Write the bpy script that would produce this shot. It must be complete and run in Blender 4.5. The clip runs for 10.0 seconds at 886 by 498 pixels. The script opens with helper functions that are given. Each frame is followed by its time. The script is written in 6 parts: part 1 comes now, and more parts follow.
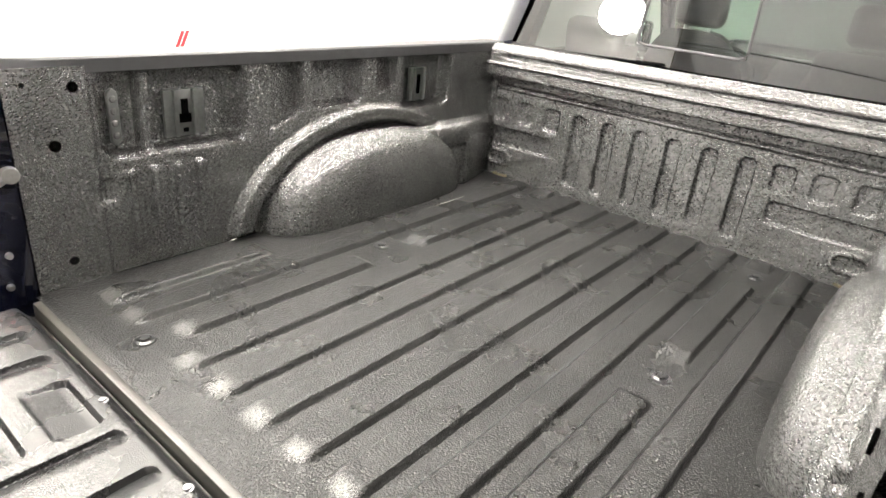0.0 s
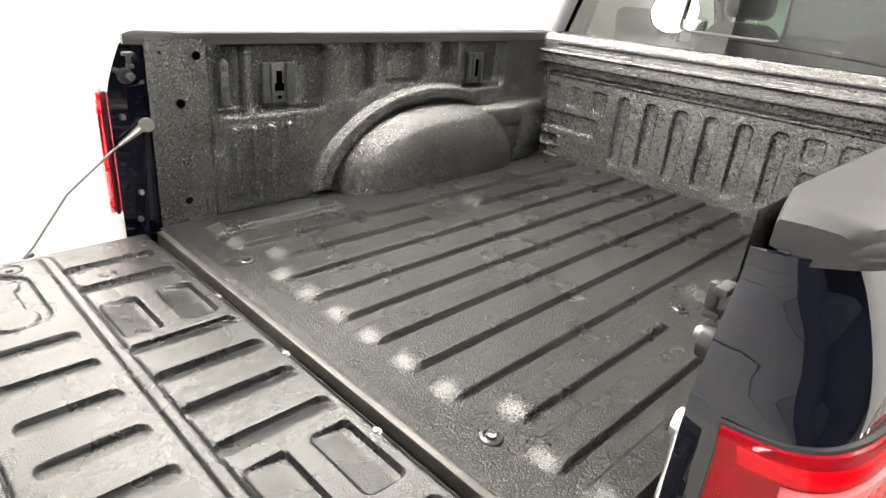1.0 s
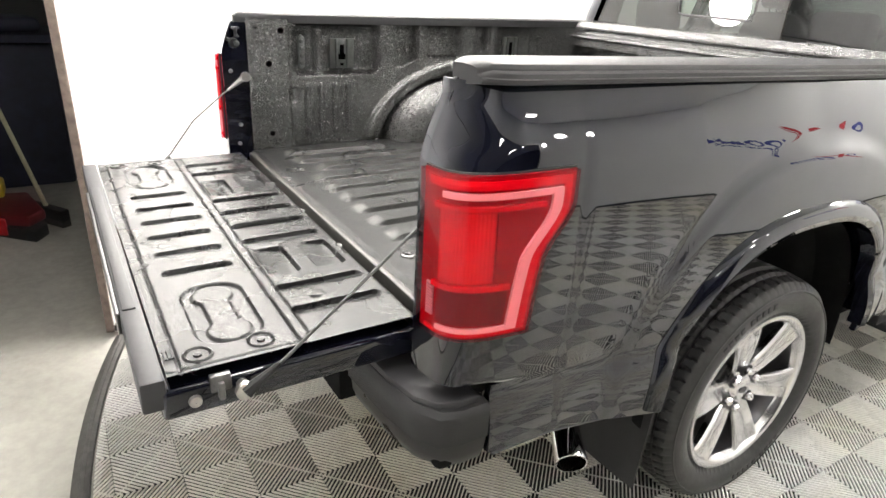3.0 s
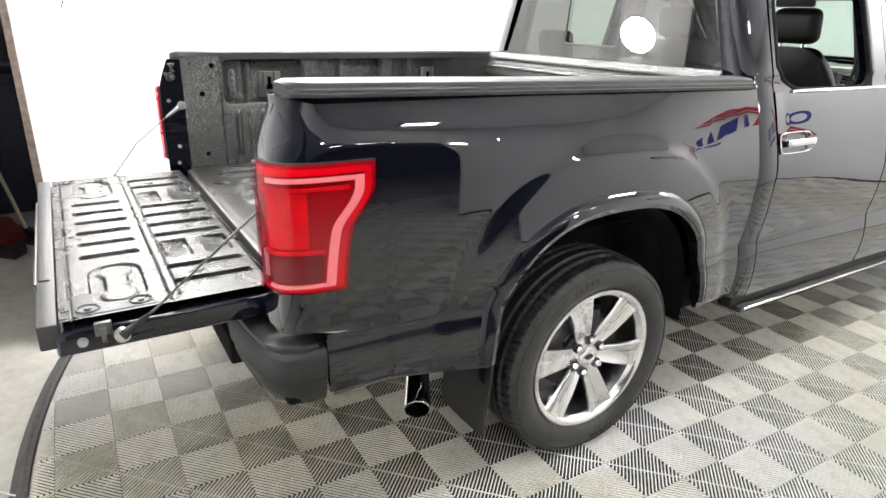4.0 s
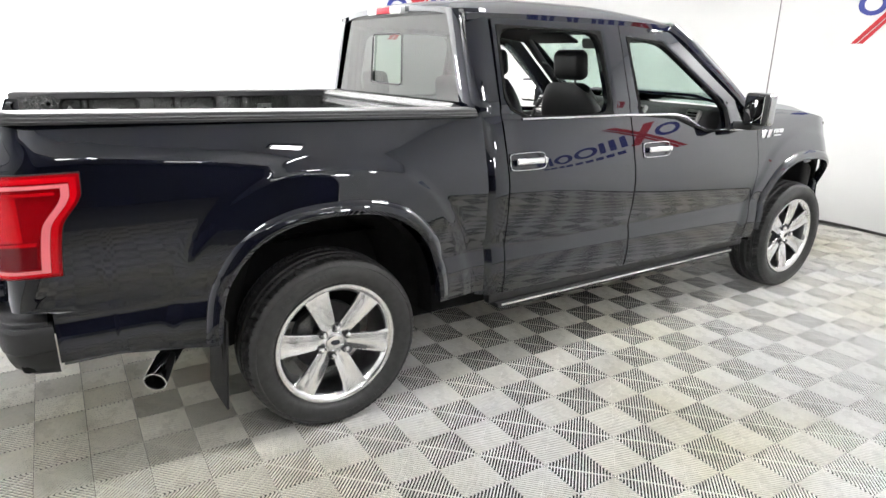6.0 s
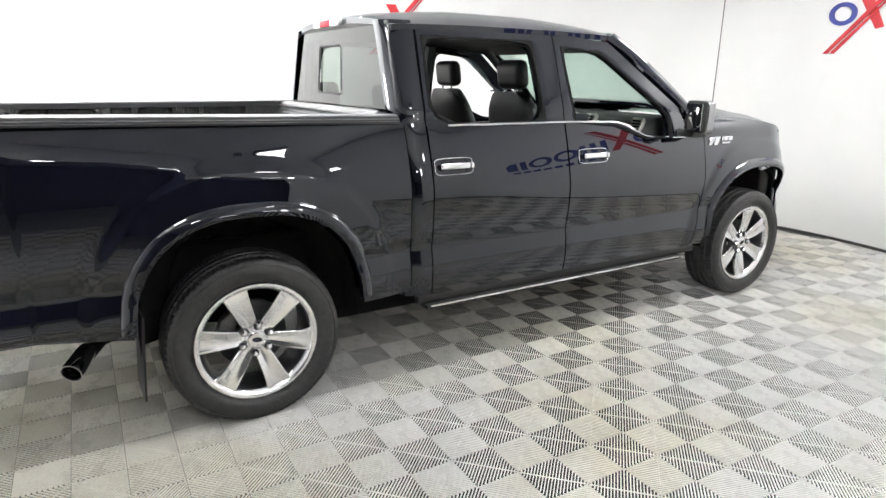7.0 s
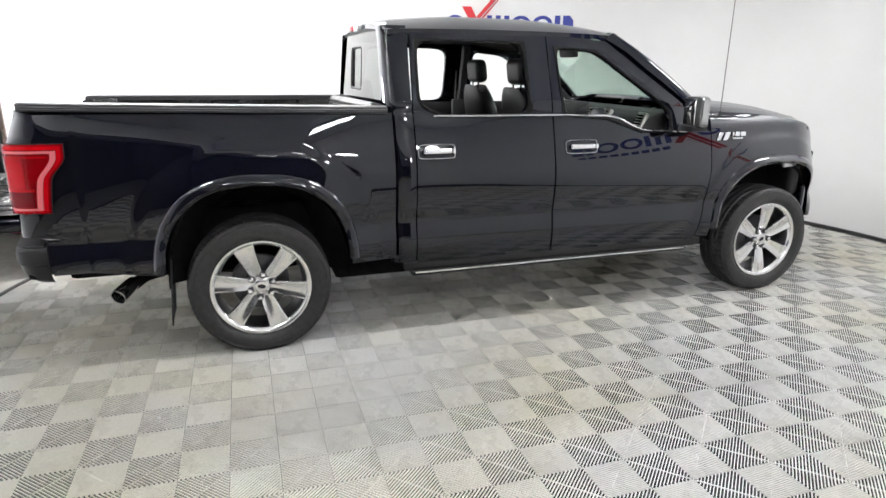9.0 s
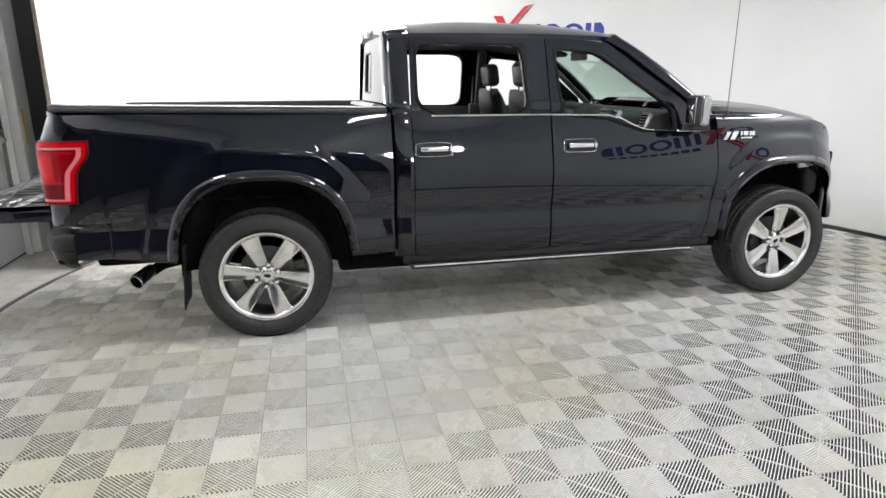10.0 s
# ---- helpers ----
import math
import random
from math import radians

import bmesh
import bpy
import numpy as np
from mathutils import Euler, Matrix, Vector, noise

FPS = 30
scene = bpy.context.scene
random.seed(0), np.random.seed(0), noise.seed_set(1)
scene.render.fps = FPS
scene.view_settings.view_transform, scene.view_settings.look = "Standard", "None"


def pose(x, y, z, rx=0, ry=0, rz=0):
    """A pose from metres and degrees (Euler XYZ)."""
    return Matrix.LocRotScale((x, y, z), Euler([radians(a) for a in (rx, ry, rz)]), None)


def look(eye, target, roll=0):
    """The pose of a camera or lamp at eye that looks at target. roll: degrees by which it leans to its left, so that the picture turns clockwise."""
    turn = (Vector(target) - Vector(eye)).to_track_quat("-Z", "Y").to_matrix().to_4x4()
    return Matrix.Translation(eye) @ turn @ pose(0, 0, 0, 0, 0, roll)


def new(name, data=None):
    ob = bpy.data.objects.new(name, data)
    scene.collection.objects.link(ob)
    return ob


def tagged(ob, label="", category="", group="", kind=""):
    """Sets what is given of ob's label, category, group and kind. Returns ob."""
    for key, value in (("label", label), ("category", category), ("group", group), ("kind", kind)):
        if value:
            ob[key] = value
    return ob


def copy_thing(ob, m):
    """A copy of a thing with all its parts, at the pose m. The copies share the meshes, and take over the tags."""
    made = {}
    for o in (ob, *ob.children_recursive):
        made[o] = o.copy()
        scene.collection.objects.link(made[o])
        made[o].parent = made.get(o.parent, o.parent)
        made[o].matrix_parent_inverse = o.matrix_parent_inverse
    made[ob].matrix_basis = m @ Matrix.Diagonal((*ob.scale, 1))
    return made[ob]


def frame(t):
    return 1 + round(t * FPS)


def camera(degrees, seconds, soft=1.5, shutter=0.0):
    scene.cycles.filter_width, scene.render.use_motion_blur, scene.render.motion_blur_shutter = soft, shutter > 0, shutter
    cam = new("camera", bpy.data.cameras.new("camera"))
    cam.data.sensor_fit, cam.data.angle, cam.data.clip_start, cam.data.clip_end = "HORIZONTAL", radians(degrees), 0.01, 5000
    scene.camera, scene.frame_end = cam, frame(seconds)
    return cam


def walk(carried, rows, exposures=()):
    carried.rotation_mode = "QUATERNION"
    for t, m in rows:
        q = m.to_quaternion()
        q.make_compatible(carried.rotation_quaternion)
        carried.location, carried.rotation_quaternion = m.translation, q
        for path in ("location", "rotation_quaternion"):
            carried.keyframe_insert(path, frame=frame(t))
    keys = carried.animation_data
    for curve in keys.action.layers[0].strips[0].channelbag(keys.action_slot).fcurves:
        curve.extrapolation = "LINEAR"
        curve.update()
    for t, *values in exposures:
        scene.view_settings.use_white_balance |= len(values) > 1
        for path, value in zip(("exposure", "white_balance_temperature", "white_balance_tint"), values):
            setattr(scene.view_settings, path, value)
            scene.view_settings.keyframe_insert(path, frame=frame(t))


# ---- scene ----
cam = camera(71.4, 10.0)
PATH = [
    (0, (0.746, -1.49, 1.66), (-0.367, -0.05, 0.831), 6.0),
    (0.5, (0.843, -1.573, 1.65), (-0.354, -0.206, 0.814), 5.5),
    (1, (0.968, -1.703, 1.604), (-0.291, -0.381, 0.788), 5.2),
    (1.5, (1.123, -1.813, 1.583), (-0.194, -0.554, 0.758), 5.2),
    (2, (1.299, -1.842, 1.573), (-0.097, -0.677, 0.74), 5.7),
    (2.5, (1.549, -1.785, 1.555), (0.06, -0.743, 0.721), 5.3),
    (2.7, (1.662, -1.769, 1.556), (0.146, -0.762, 0.728), 4.6),
    (3.8, (2.29, -1.662, 1.608), (0.717, -0.666, 0.879), 1.7),
    (4, (2.411, -1.577, 1.599), (0.823, -0.591, 0.888), 1.9),
    (4.5, (2.686, -1.416, 1.606), (1.068, -0.455, 0.93), 1.6),
    (5, (2.942, -1.316, 1.6), (1.308, -0.352, 0.968), 0.9),
    (5.5, (3.138, -1.214, 1.63), (1.513, -0.219, 1.021), 0.4),
    (6, (3.336, -0.976, 1.639), (1.735, 0.062, 1.04), 1.3),
    (6.2, (3.41, -0.894, 1.634), (1.813, 0.156, 1.045), 1.5),
    (7.3, (3.786, -0.56, 1.605), (2.116, 0.392, 1.054), 1.1),
    (7.5, (3.868, -0.517, 1.651), (2.183, 0.396, 1.078), 1.5),
    (8, (4.085, -0.303, 1.65), (2.342, 0.497, 1.083), 2.0),
    (8.5, (4.274, -0.199, 1.619), (2.494, 0.514, 1.052), 1.4),
    (9, (4.488, -0.082, 1.619), (2.669, 0.531, 1.056), 0.6),
    (9.5, (4.639, 0.082, 1.606), (2.786, 0.583, 1.044), 0.6),
    (10, (4.754, 0.244, 1.545), (2.872, 0.677, 1.023), -0.2),
]
walk(cam, [(t, look(eye, target, roll)) for t, eye, target, roll in PATH],
     exposures=[(0.0, 0.86, 6980, 10), (0.5, 0.76, 6980, 10), (1.0, 0.50, 6980, 10), (2.0, 0.09, 6850, 10), (2.7, 0.30, 6800, 10), (4.5, 0.41, 6420, 10), (6.0, 0.25, 6350, 10), (8.0, 0.0, 6280, 10), (10.0, -0.17, 6250, 10)])

# ---------- light ----------
scene.view_settings.exposure = 0.0
world = bpy.data.worlds.new("world")
world.use_nodes = True
world.node_tree.nodes["Background"].inputs[0].default_value = (0.9, 0.95, 1.0, 1)
world.node_tree.nodes["Background"].inputs[1].default_value = 0.05
scene.world = world


# ---------- materials ----------
def material(name, color, rough=0.5, metal=0.0, spread=0.0, scale=40.0, bump=0.0, bump_scale=200.0, coat=0.0,
             emit=None, power=0.0, ior=1.5, transmission=0.0, rough_spread=0.0, per_object=0.0, large=0.0, large_scale=1.5, detail=4, spec=0.5, relief=0.002, cells=False, coat_ior=1.5, stain=None):
    """A node material: base colour with fine and large variation, gloss variation, and fine relief."""
    m = bpy.data.materials.new(name)
    m.use_nodes = True
    nt = m.node_tree
    b = nt.nodes["Principled BSDF"]
    b.inputs["Base Color"].default_value = (*color, 1)
    b.inputs["Roughness"].default_value = rough
    b.inputs["Metallic"].default_value = metal
    b.inputs["IOR"].default_value = ior
    b.inputs["Specular IOR Level"].default_value = spec
    b.inputs["Coat Weight"].default_value = coat
    b.inputs["Coat Roughness"].default_value = 0.012
    b.inputs["Coat IOR"].default_value = coat_ior
    b.inputs["Transmission Weight"].default_value = transmission
    if emit:
        b.inputs["Emission Color"].default_value = (*emit, 1)
        b.inputs["Emission Strength"].default_value = power
    tc = nt.nodes.new("ShaderNodeTexCoord")
    last = None
    if spread or large or per_object:
        last = nt.nodes.new("ShaderNodeRGB").outputs[0]
        last.default_value = (*color, 1)
        for amount, sc in ((spread, scale), (large, large_scale)):
            if not amount:
                continue
            n = nt.nodes.new("ShaderNodeTexNoise")
            n.inputs["Scale"].default_value, n.inputs["Detail"].default_value = sc, detail
            nt.links.new(tc.outputs["Object"], n.inputs["Vector"])
            r = nt.nodes.new("ShaderNodeMapRange")
            r.inputs["From Min"].default_value, r.inputs["From Max"].default_value = 0.3, 0.7
            r.inputs["To Min"].default_value, r.inputs["To Max"].default_value = 1 - amount, 1 + amount
            nt.links.new(n.outputs["Fac"], r.inputs["Value"])
            v = nt.nodes.new("ShaderNodeVectorMath")
            v.operation = "SCALE"
            nt.links.new(last, v.inputs[0])
            nt.links.new(r.outputs[0], v.inputs["Scale"])
            last = v.outputs[0]
        if per_object:
            oi = nt.nodes.new("ShaderNodeObjectInfo")
            r = nt.nodes.new("ShaderNodeMapRange")
            r.inputs["To Min"].default_value, r.inputs["To Max"].default_value = 1 - per_object, 1 + per_object
            nt.links.new(oi.outputs["Random"], r.inputs["Value"])
            v = nt.nodes.new("ShaderNodeVectorMath")
            v.operation = "SCALE"
            nt.links.new(last, v.inputs[0])
            nt.links.new(r.outputs[0], v.inputs["Scale"])
            last = v.outputs[0]
        for tint, sc, lo, hi in stain or ():
            geo = nt.nodes.new("ShaderNodeNewGeometry")
            n = nt.nodes.new("ShaderNodeTexNoise")
            n.inputs["Scale"].default_value, n.inputs["Detail"].default_value = sc, 5
            nt.links.new(geo.outputs["Position"], n.inputs["Vector"])
            r = nt.nodes.new("ShaderNodeMapRange")
            r.inputs["From Min"].default_value, r.inputs["From Max"].default_value = lo, hi
            nt.links.new(n.outputs["Fac"], r.inputs["Value"])
            mx = nt.nodes.new("ShaderNodeMix")
            mx.data_type, mx.blend_type = "RGBA", "MULTIPLY"
            nt.links.new(r.outputs[0], mx.inputs["Factor"])
            nt.links.new(last, mx.inputs["A"])
            mx.inputs["B"].default_value = (*tint, 1)
            last = mx.outputs["Result"]
        nt.links.new(last, b.inputs["Base Color"])
    if rough_spread:
        n = nt.nodes.new("ShaderNodeTexNoise")
        n.inputs["Scale"].default_value, n.inputs["Detail"].default_value = 6.0, 6
        nt.links.new(tc.outputs["Object"], n.inputs["Vector"])
        r = nt.nodes.new("ShaderNodeMapRange")
        r.inputs["From Min"].default_value, r.inputs["From Max"].default_value = 0.3, 0.7
        r.inputs["To Min"].default_value, r.inputs["To Max"].default_value = max(0.0, rough - rough_spread), rough + rough_spread
        nt.links.new(n.outputs["Fac"], r.inputs["Value"])
        nt.links.new(r.outputs[0], b.inputs["Roughness"])
    if bump:
        n = nt.nodes.new("ShaderNodeTexVoronoi" if cells else "ShaderNodeTexNoise")
        n.inputs["Scale"].default_value = bump_scale
        if not cells:
            n.inputs["Detail"].default_value = 3
        nt.links.new(tc.outputs["Object"], n.inputs["Vector"])
        p = nt.nodes.new("ShaderNodeBump")
        p.inputs["Strength"].default_value, p.inputs["Distance"].default_value, p.invert = min(1.0, bump), relief, cells
        nt.links.new(n.outputs["Distance" if cells else "Fac"], p.inputs["Height"])
        nt.links.new(p.outputs[0], b.inputs["Normal"])
    return m


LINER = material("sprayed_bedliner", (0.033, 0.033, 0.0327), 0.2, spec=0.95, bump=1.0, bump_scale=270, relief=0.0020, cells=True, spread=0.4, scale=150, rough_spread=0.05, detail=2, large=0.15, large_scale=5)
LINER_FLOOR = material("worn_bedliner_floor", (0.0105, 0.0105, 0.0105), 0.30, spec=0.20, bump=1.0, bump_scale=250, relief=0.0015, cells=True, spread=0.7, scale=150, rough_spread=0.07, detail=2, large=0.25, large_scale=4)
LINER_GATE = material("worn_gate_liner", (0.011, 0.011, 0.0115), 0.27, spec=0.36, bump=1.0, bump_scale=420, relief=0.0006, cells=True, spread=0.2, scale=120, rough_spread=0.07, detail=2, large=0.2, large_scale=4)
RAILCAP = material("rail_plastic", (0.028, 0.028, 0.030), 0.5, spec=0.42, bump=0.25, bump_scale=900, spread=0.1, scale=30)
PLASTIC = material("black_plastic", (0.012, 0.012, 0.013), 0.5, bump=0.3, bump_scale=700, spread=0.15, scale=25)
BUMPER = material("satin_black_bumper", (0.012, 0.012, 0.013), 0.3, rough_spread=0.05)
DARK = material("underbody_black", (0.007, 0.007, 0.007), 0.85, spec=0.15, spread=0.3, scale=20)
RUBBER = material("tyre_rubber", (0.027, 0.027, 0.0275), 0.44, bump=0.25, bump_scale=350, spread=0.25, scale=30, rough_spread=0.1)
STEEL_DARK = material("dark_steel", (0.16, 0.16, 0.16), 0.4, 0.9, spread=0.2, scale=80)
EMBLEM = material("dark_emblem", (0.02, 0.022, 0.03), 0.2, coat=0.5)
TYRE_MARK = material("raised_tyre_mark", (0.03, 0.03, 0.031), 0.5)
ALLOY = material("machined_alloy", (0.84, 0.84, 0.85), 0.17, 1.0, spread=0.05, scale=60, rough_spread=0.07, bump=0.05, bump_scale=22, relief=0.004)
ALLOY_DARK = material("alloy_barrel", (0.13, 0.13, 0.137), 0.4, 1.0, spread=0.2, scale=20)
CHROME = material("chrome", (0.85, 0.85, 0.87), 0.07, 1.0, rough_spread=0.03)
STEEL = material("galvanised_steel", (0.55, 0.54, 0.52), 0.35, 1.0, spread=0.15, scale=60)
RED_LENS = material("red_lens", (0.29, 0.002, 0.011), 0.2, spec=0.2, coat=0.0, spread=0.08, scale=400)
RED_BRIGHT = material("bright_red_lens", (0.62, 0.005, 0.020), 0.18, spec=0.25, coat=0.0, spread=0.08, scale=300)
RED_DEEP = material("deep_red_lens", (0.15, 0.005, 0.014), 0.15, spec=0.2, coat=0.0)
LIGHT_GUIDE_CLEAR = material("clear_lamp_lens", (0.75, 0.75, 0.77), 0.15, coat=1.0)
LIGHT_GUIDE = material("pink_light_guide", (0.86, 0.66, 0.66), 0.2, coat=0.0)
WHITE_WALL = material("white_wall", (0.68, 0.68, 0.675), 0.6, bump=0.08, bump_scale=60, large=0.05, large_scale=0.8)
CEILING_WHITE = material("ceiling_white", (0.8, 0.8, 0.8), 0.8, large=0.03)
TILE = material("grey_floor_tile", (0.74, 0.735, 0.72), 0.30, spread=0.06, scale=60, per_object=0.03, rough_spread=0.08, stain=(((0.95, 0.91, 0.76), 0.55, 0.40, 0.66), ((0.78, 0.77, 0.74), 2.6, 0.60, 0.80)))
# near-black base colour carries the shade of the grooves between the ribs
GROOVE_SHADE = material("tile_groove_shade", (0.010, 0.010, 0.010), 0.8, spread=0.3, scale=30)
CONCRETE = material("concrete", (0.32, 0.31, 0.28), 0.5, spread=0.1, scale=25, large=0.15, large_scale=1.2, bump=0.2, bump_scale=120, rough_spread=0.15)
BLACK_RUBBER = material("black_edging", (0.045, 0.043, 0.04), 0.6, spread=0.3, scale=40, bump=0.2)
BLUE = material("logo_blue", (0.022, 0.034, 0.24), 0.5)
RED = material("logo_red", (0.46, 0.015, 0.022), 0.5)
LEATHER = material("black_leather", (0.012, 0.012, 0.013), 0.45, bump=0.3, bump_scale=260, spread=0.2, scale=30)
LAMP = material("lamp_panel", (1, 1, 1), 0.5, emit=(1.0, 0.985, 0.96), power=66.0)
FLOOD = material("flood_panel", (1, 1, 1), 0.5, emit=(1.0, 0.985, 0.96), power=44.0)


def glass_material(name, tint, alpha):
    """Thin tinted glazing: part straight through, part mirror by Fresnel."""
    m = bpy.data.materials.new(name)
    m.use_nodes = True
    nt = m.node_tree
    nt.nodes.remove(nt.nodes["Principled BSDF"])
    out = nt.nodes["Material Output"]
    clear = nt.nodes.new("ShaderNodeBsdfTransparent")
    clear.inputs[0].default_value = (*tint, 1)
    gloss = nt.nodes.new("ShaderNodeBsdfGlossy")
    gloss.inputs["Roughness"].default_value = 0.02
    lw = nt.nodes.new("ShaderNodeLayerWeight")
    lw.inputs[0].default_value = 0.5
    pw = nt.nodes.new("ShaderNodeMath")
    pw.operation = "POWER"
    pw.inputs[1].default_value = 4.0
    nt.links.new(lw.outputs["Facing"], pw.inputs[0])
    fres = nt.nodes.new("ShaderNodeMath")
    fres.operation = "MULTIPLY_ADD"
    fres.inputs[1].default_value, fres.inputs[2].default_value = 0.85, alpha
    nt.links.new(pw.outputs[0], fres.inputs[0])
    mix = nt.nodes.new("ShaderNodeMixShader")
    nt.links.new(fres.outputs[0], mix.inputs[0])
    nt.links.new(clear.outputs[0], mix.inputs[1])
    nt.links.new(gloss.outputs[0], mix.inputs[2])
    nt.links.new(mix.outputs[0], out.inputs[0])
    return m


def paint_material(name, color):
    """Black car paint: a dark base under a clear coat whose gloss grows with the angle, faintly dusty."""
    m = bpy.data.materials.new(name)
    m.use_nodes = True
    nt = m.node_tree
    nt.nodes.remove(nt.nodes["Principled BSDF"])
    base = nt.nodes.new("ShaderNodeBsdfDiffuse")
    tc = nt.nodes.new("ShaderNodeTexCoord")
    dust = nt.nodes.new("ShaderNodeTexNoise")
    dust.inputs["Scale"].default_value, dust.inputs["Detail"].default_value = 3.0, 6
    nt.links.new(tc.outputs["Object"], dust.inputs["Vector"])
    tone = nt.nodes.new("ShaderNodeMapRange")
    tone.inputs["From Min"].default_value, tone.inputs["From Max"].default_value = 0.35, 0.75
    tone.inputs["To Min"].default_value, tone.inputs["To Max"].default_value = 0.9, 1.5
    nt.links.new(dust.outputs["Fac"], tone.inputs["Value"])
    rgb = nt.nodes.new("ShaderNodeVectorMath")
    rgb.operation = "SCALE"
    rgb.inputs[0].default_value = color
    nt.links.new(tone.outputs[0], rgb.inputs["Scale"])
    nt.links.new(rgb.outputs[0], base.inputs["Color"])
    gloss = nt.nodes.new("ShaderNodeBsdfGlossy")
    gloss.inputs["Roughness"].default_value = 0.015
    gloss.inputs["Color"].default_value = (0.97, 0.98, 1.0, 1)
    lw = nt.nodes.new("ShaderNodeLayerWeight")
    lw.inputs[0].default_value = 0.5
    pw = nt.nodes.new("ShaderNodeMath")
    pw.operation = "POWER"
    pw.inputs[1].default_value = 2.3
    nt.links.new(lw.outputs["Facing"], pw.inputs[0])
    curve = nt.nodes.new("ShaderNodeMath")
    curve.operation = "MULTIPLY_ADD"
    curve.inputs[1].default_value, curve.inputs[2].default_value = 0.74, 0.046
    nt.links.new(pw.outputs[0], curve.inputs[0])
    cap = nt.nodes.new("ShaderNodeMath")
    cap.operation = "MINIMUM"
    cap.inputs[1].default_value = 0.55
    nt.links.new(curve.outputs[0], cap.inputs[0])
    mix = nt.nodes.new("ShaderNodeMixShader")
    nt.links.new(cap.outputs[0], mix.inputs[0])
    nt.links.new(base.outputs[0], mix.inputs[1])
    nt.links.new(gloss.outputs[0], mix.inputs[2])
    nt.links.new(mix.outputs[0], nt.nodes["Material Output"].inputs[0])
    return m


PAINT = paint_material("black_paint", (0.0028, 0.0033, 0.0075))
LAMP_GLASS = glass_material("lamp_cover", (0.94, 0.42, 0.46), 0.03)
GLASS = glass_material("clear_glass", (0.80, 0.90, 0.85), 0.05)
PRIVACY2 = glass_material("sliding_glass", (0.22, 0.28, 0.24), 0.06)
PRIVACY = glass_material("privacy_glass", (0.07, 0.085, 0.078), 0.09)


# ---------- mesh helpers ----------
def part(name, data, mat, parent=None, label="", smooth=True):
    """Links a mesh or bmesh as one object under a thing or a part."""
    if isinstance(data, bmesh.types.BMesh):
        me = bpy.data.meshes.new(name)
        data.to_mesh(me)
        data.free()
        data = me
    data.materials.clear()
    data.materials.append(mat)
    data.polygons.foreach_set("use_smooth", [smooth] * len(data.polygons))
    if smooth:
        data.set_sharp_from_angle(angle=radians(38))
    ob = new(name, data)
    if parent:
        ob.parent = parent
    if label:
        ob["label"] = label
    return ob


def mesh_of(name, verts, faces):
    me = bpy.data.meshes.new(name)
    me.from_pydata([tuple(v) for v in verts], [], [tuple(f) for f in faces])
    me.update()
    return me


def sheet(P, thick=None, keep=None, flip=False, wrap=False):
    """A mesh from a grid of points P (nu, nv, 3). thick: a vector or a grid of vectors to a second skin. keep: mask of cells."""
    P = np.asarray(P, float)
    nu, nv = P.shape[:2]
    idx = np.arange(nu * nv).reshape(nu, nv)
    if wrap:
        idx = np.vstack([idx, idx[:1]])
    a, b, c, d = idx[:-1, :-1], idx[1:, :-1], idx[1:, 1:], idx[:-1, 1:]
    F = np.stack([a, b, c, d], -1)
    if keep is not None:
        F = F[keep]
    F = F.reshape(-1, 4)
    if flip:
        F = F[:, ::-1]
    V = P.reshape(-1, 3)
    if thick is not None:
        T = np.broadcast_to(np.asarray(thick, float), P.shape).reshape(-1, 3)
        n = len(V)
        E = np.concatenate([F[:, [0, 1]], F[:, [1, 2]], F[:, [2, 3]], F[:, [3, 0]]])
        have = set(map(tuple, E.tolist()))
        rim = [(e[1], e[0], e[0] + n, e[1] + n) for e in E.tolist() if (e[1], e[0]) not in have]
        F = F.tolist() + [[q + n for q in f[::-1]] for f in F.tolist()] + rim
        V = np.concatenate([V, V + T])
    else:
        F = F.tolist()
    me = bpy.data.meshes.new("sheet")
    me.from_pydata(V.tolist(), [], F)
    me.update()
    bm = bmesh.new()
    bm.from_mesh(me)
    bpy.data.meshes.remove(me)
    loose = [v for v in bm.verts if not v.link_faces]
    if loose:
        bmesh.ops.delete(bm, geom=loose, context="VERTS")
    return bm


def merged(*bms):
    out = bmesh.new()
    for bm in bms:
        me = bpy.data.meshes.new("tmp")
        bm.to_mesh(me)
        bm.free()
        out.from_mesh(me)
        bpy.data.meshes.remove(me)
    return out


def box(x0, x1, y0, y1, z0, z1, bevel=0.0, seg=2):
    bm = bmesh.new()
    bmesh.ops.create_cube(bm, size=1)
    bmesh.ops.scale(bm, vec=(x1 - x0, y1 - y0, z1 - z0), verts=bm.verts)
    bmesh.ops.translate(bm, vec=((x0 + x1) / 2, (y0 + y1) / 2, (z0 + z1) / 2), verts=bm.verts)
    if bevel:
        bmesh.ops.bevel(bm, geom=bm.edges, offset=bevel, segments=seg, profile=0.5, affect="EDGES")
    return bm


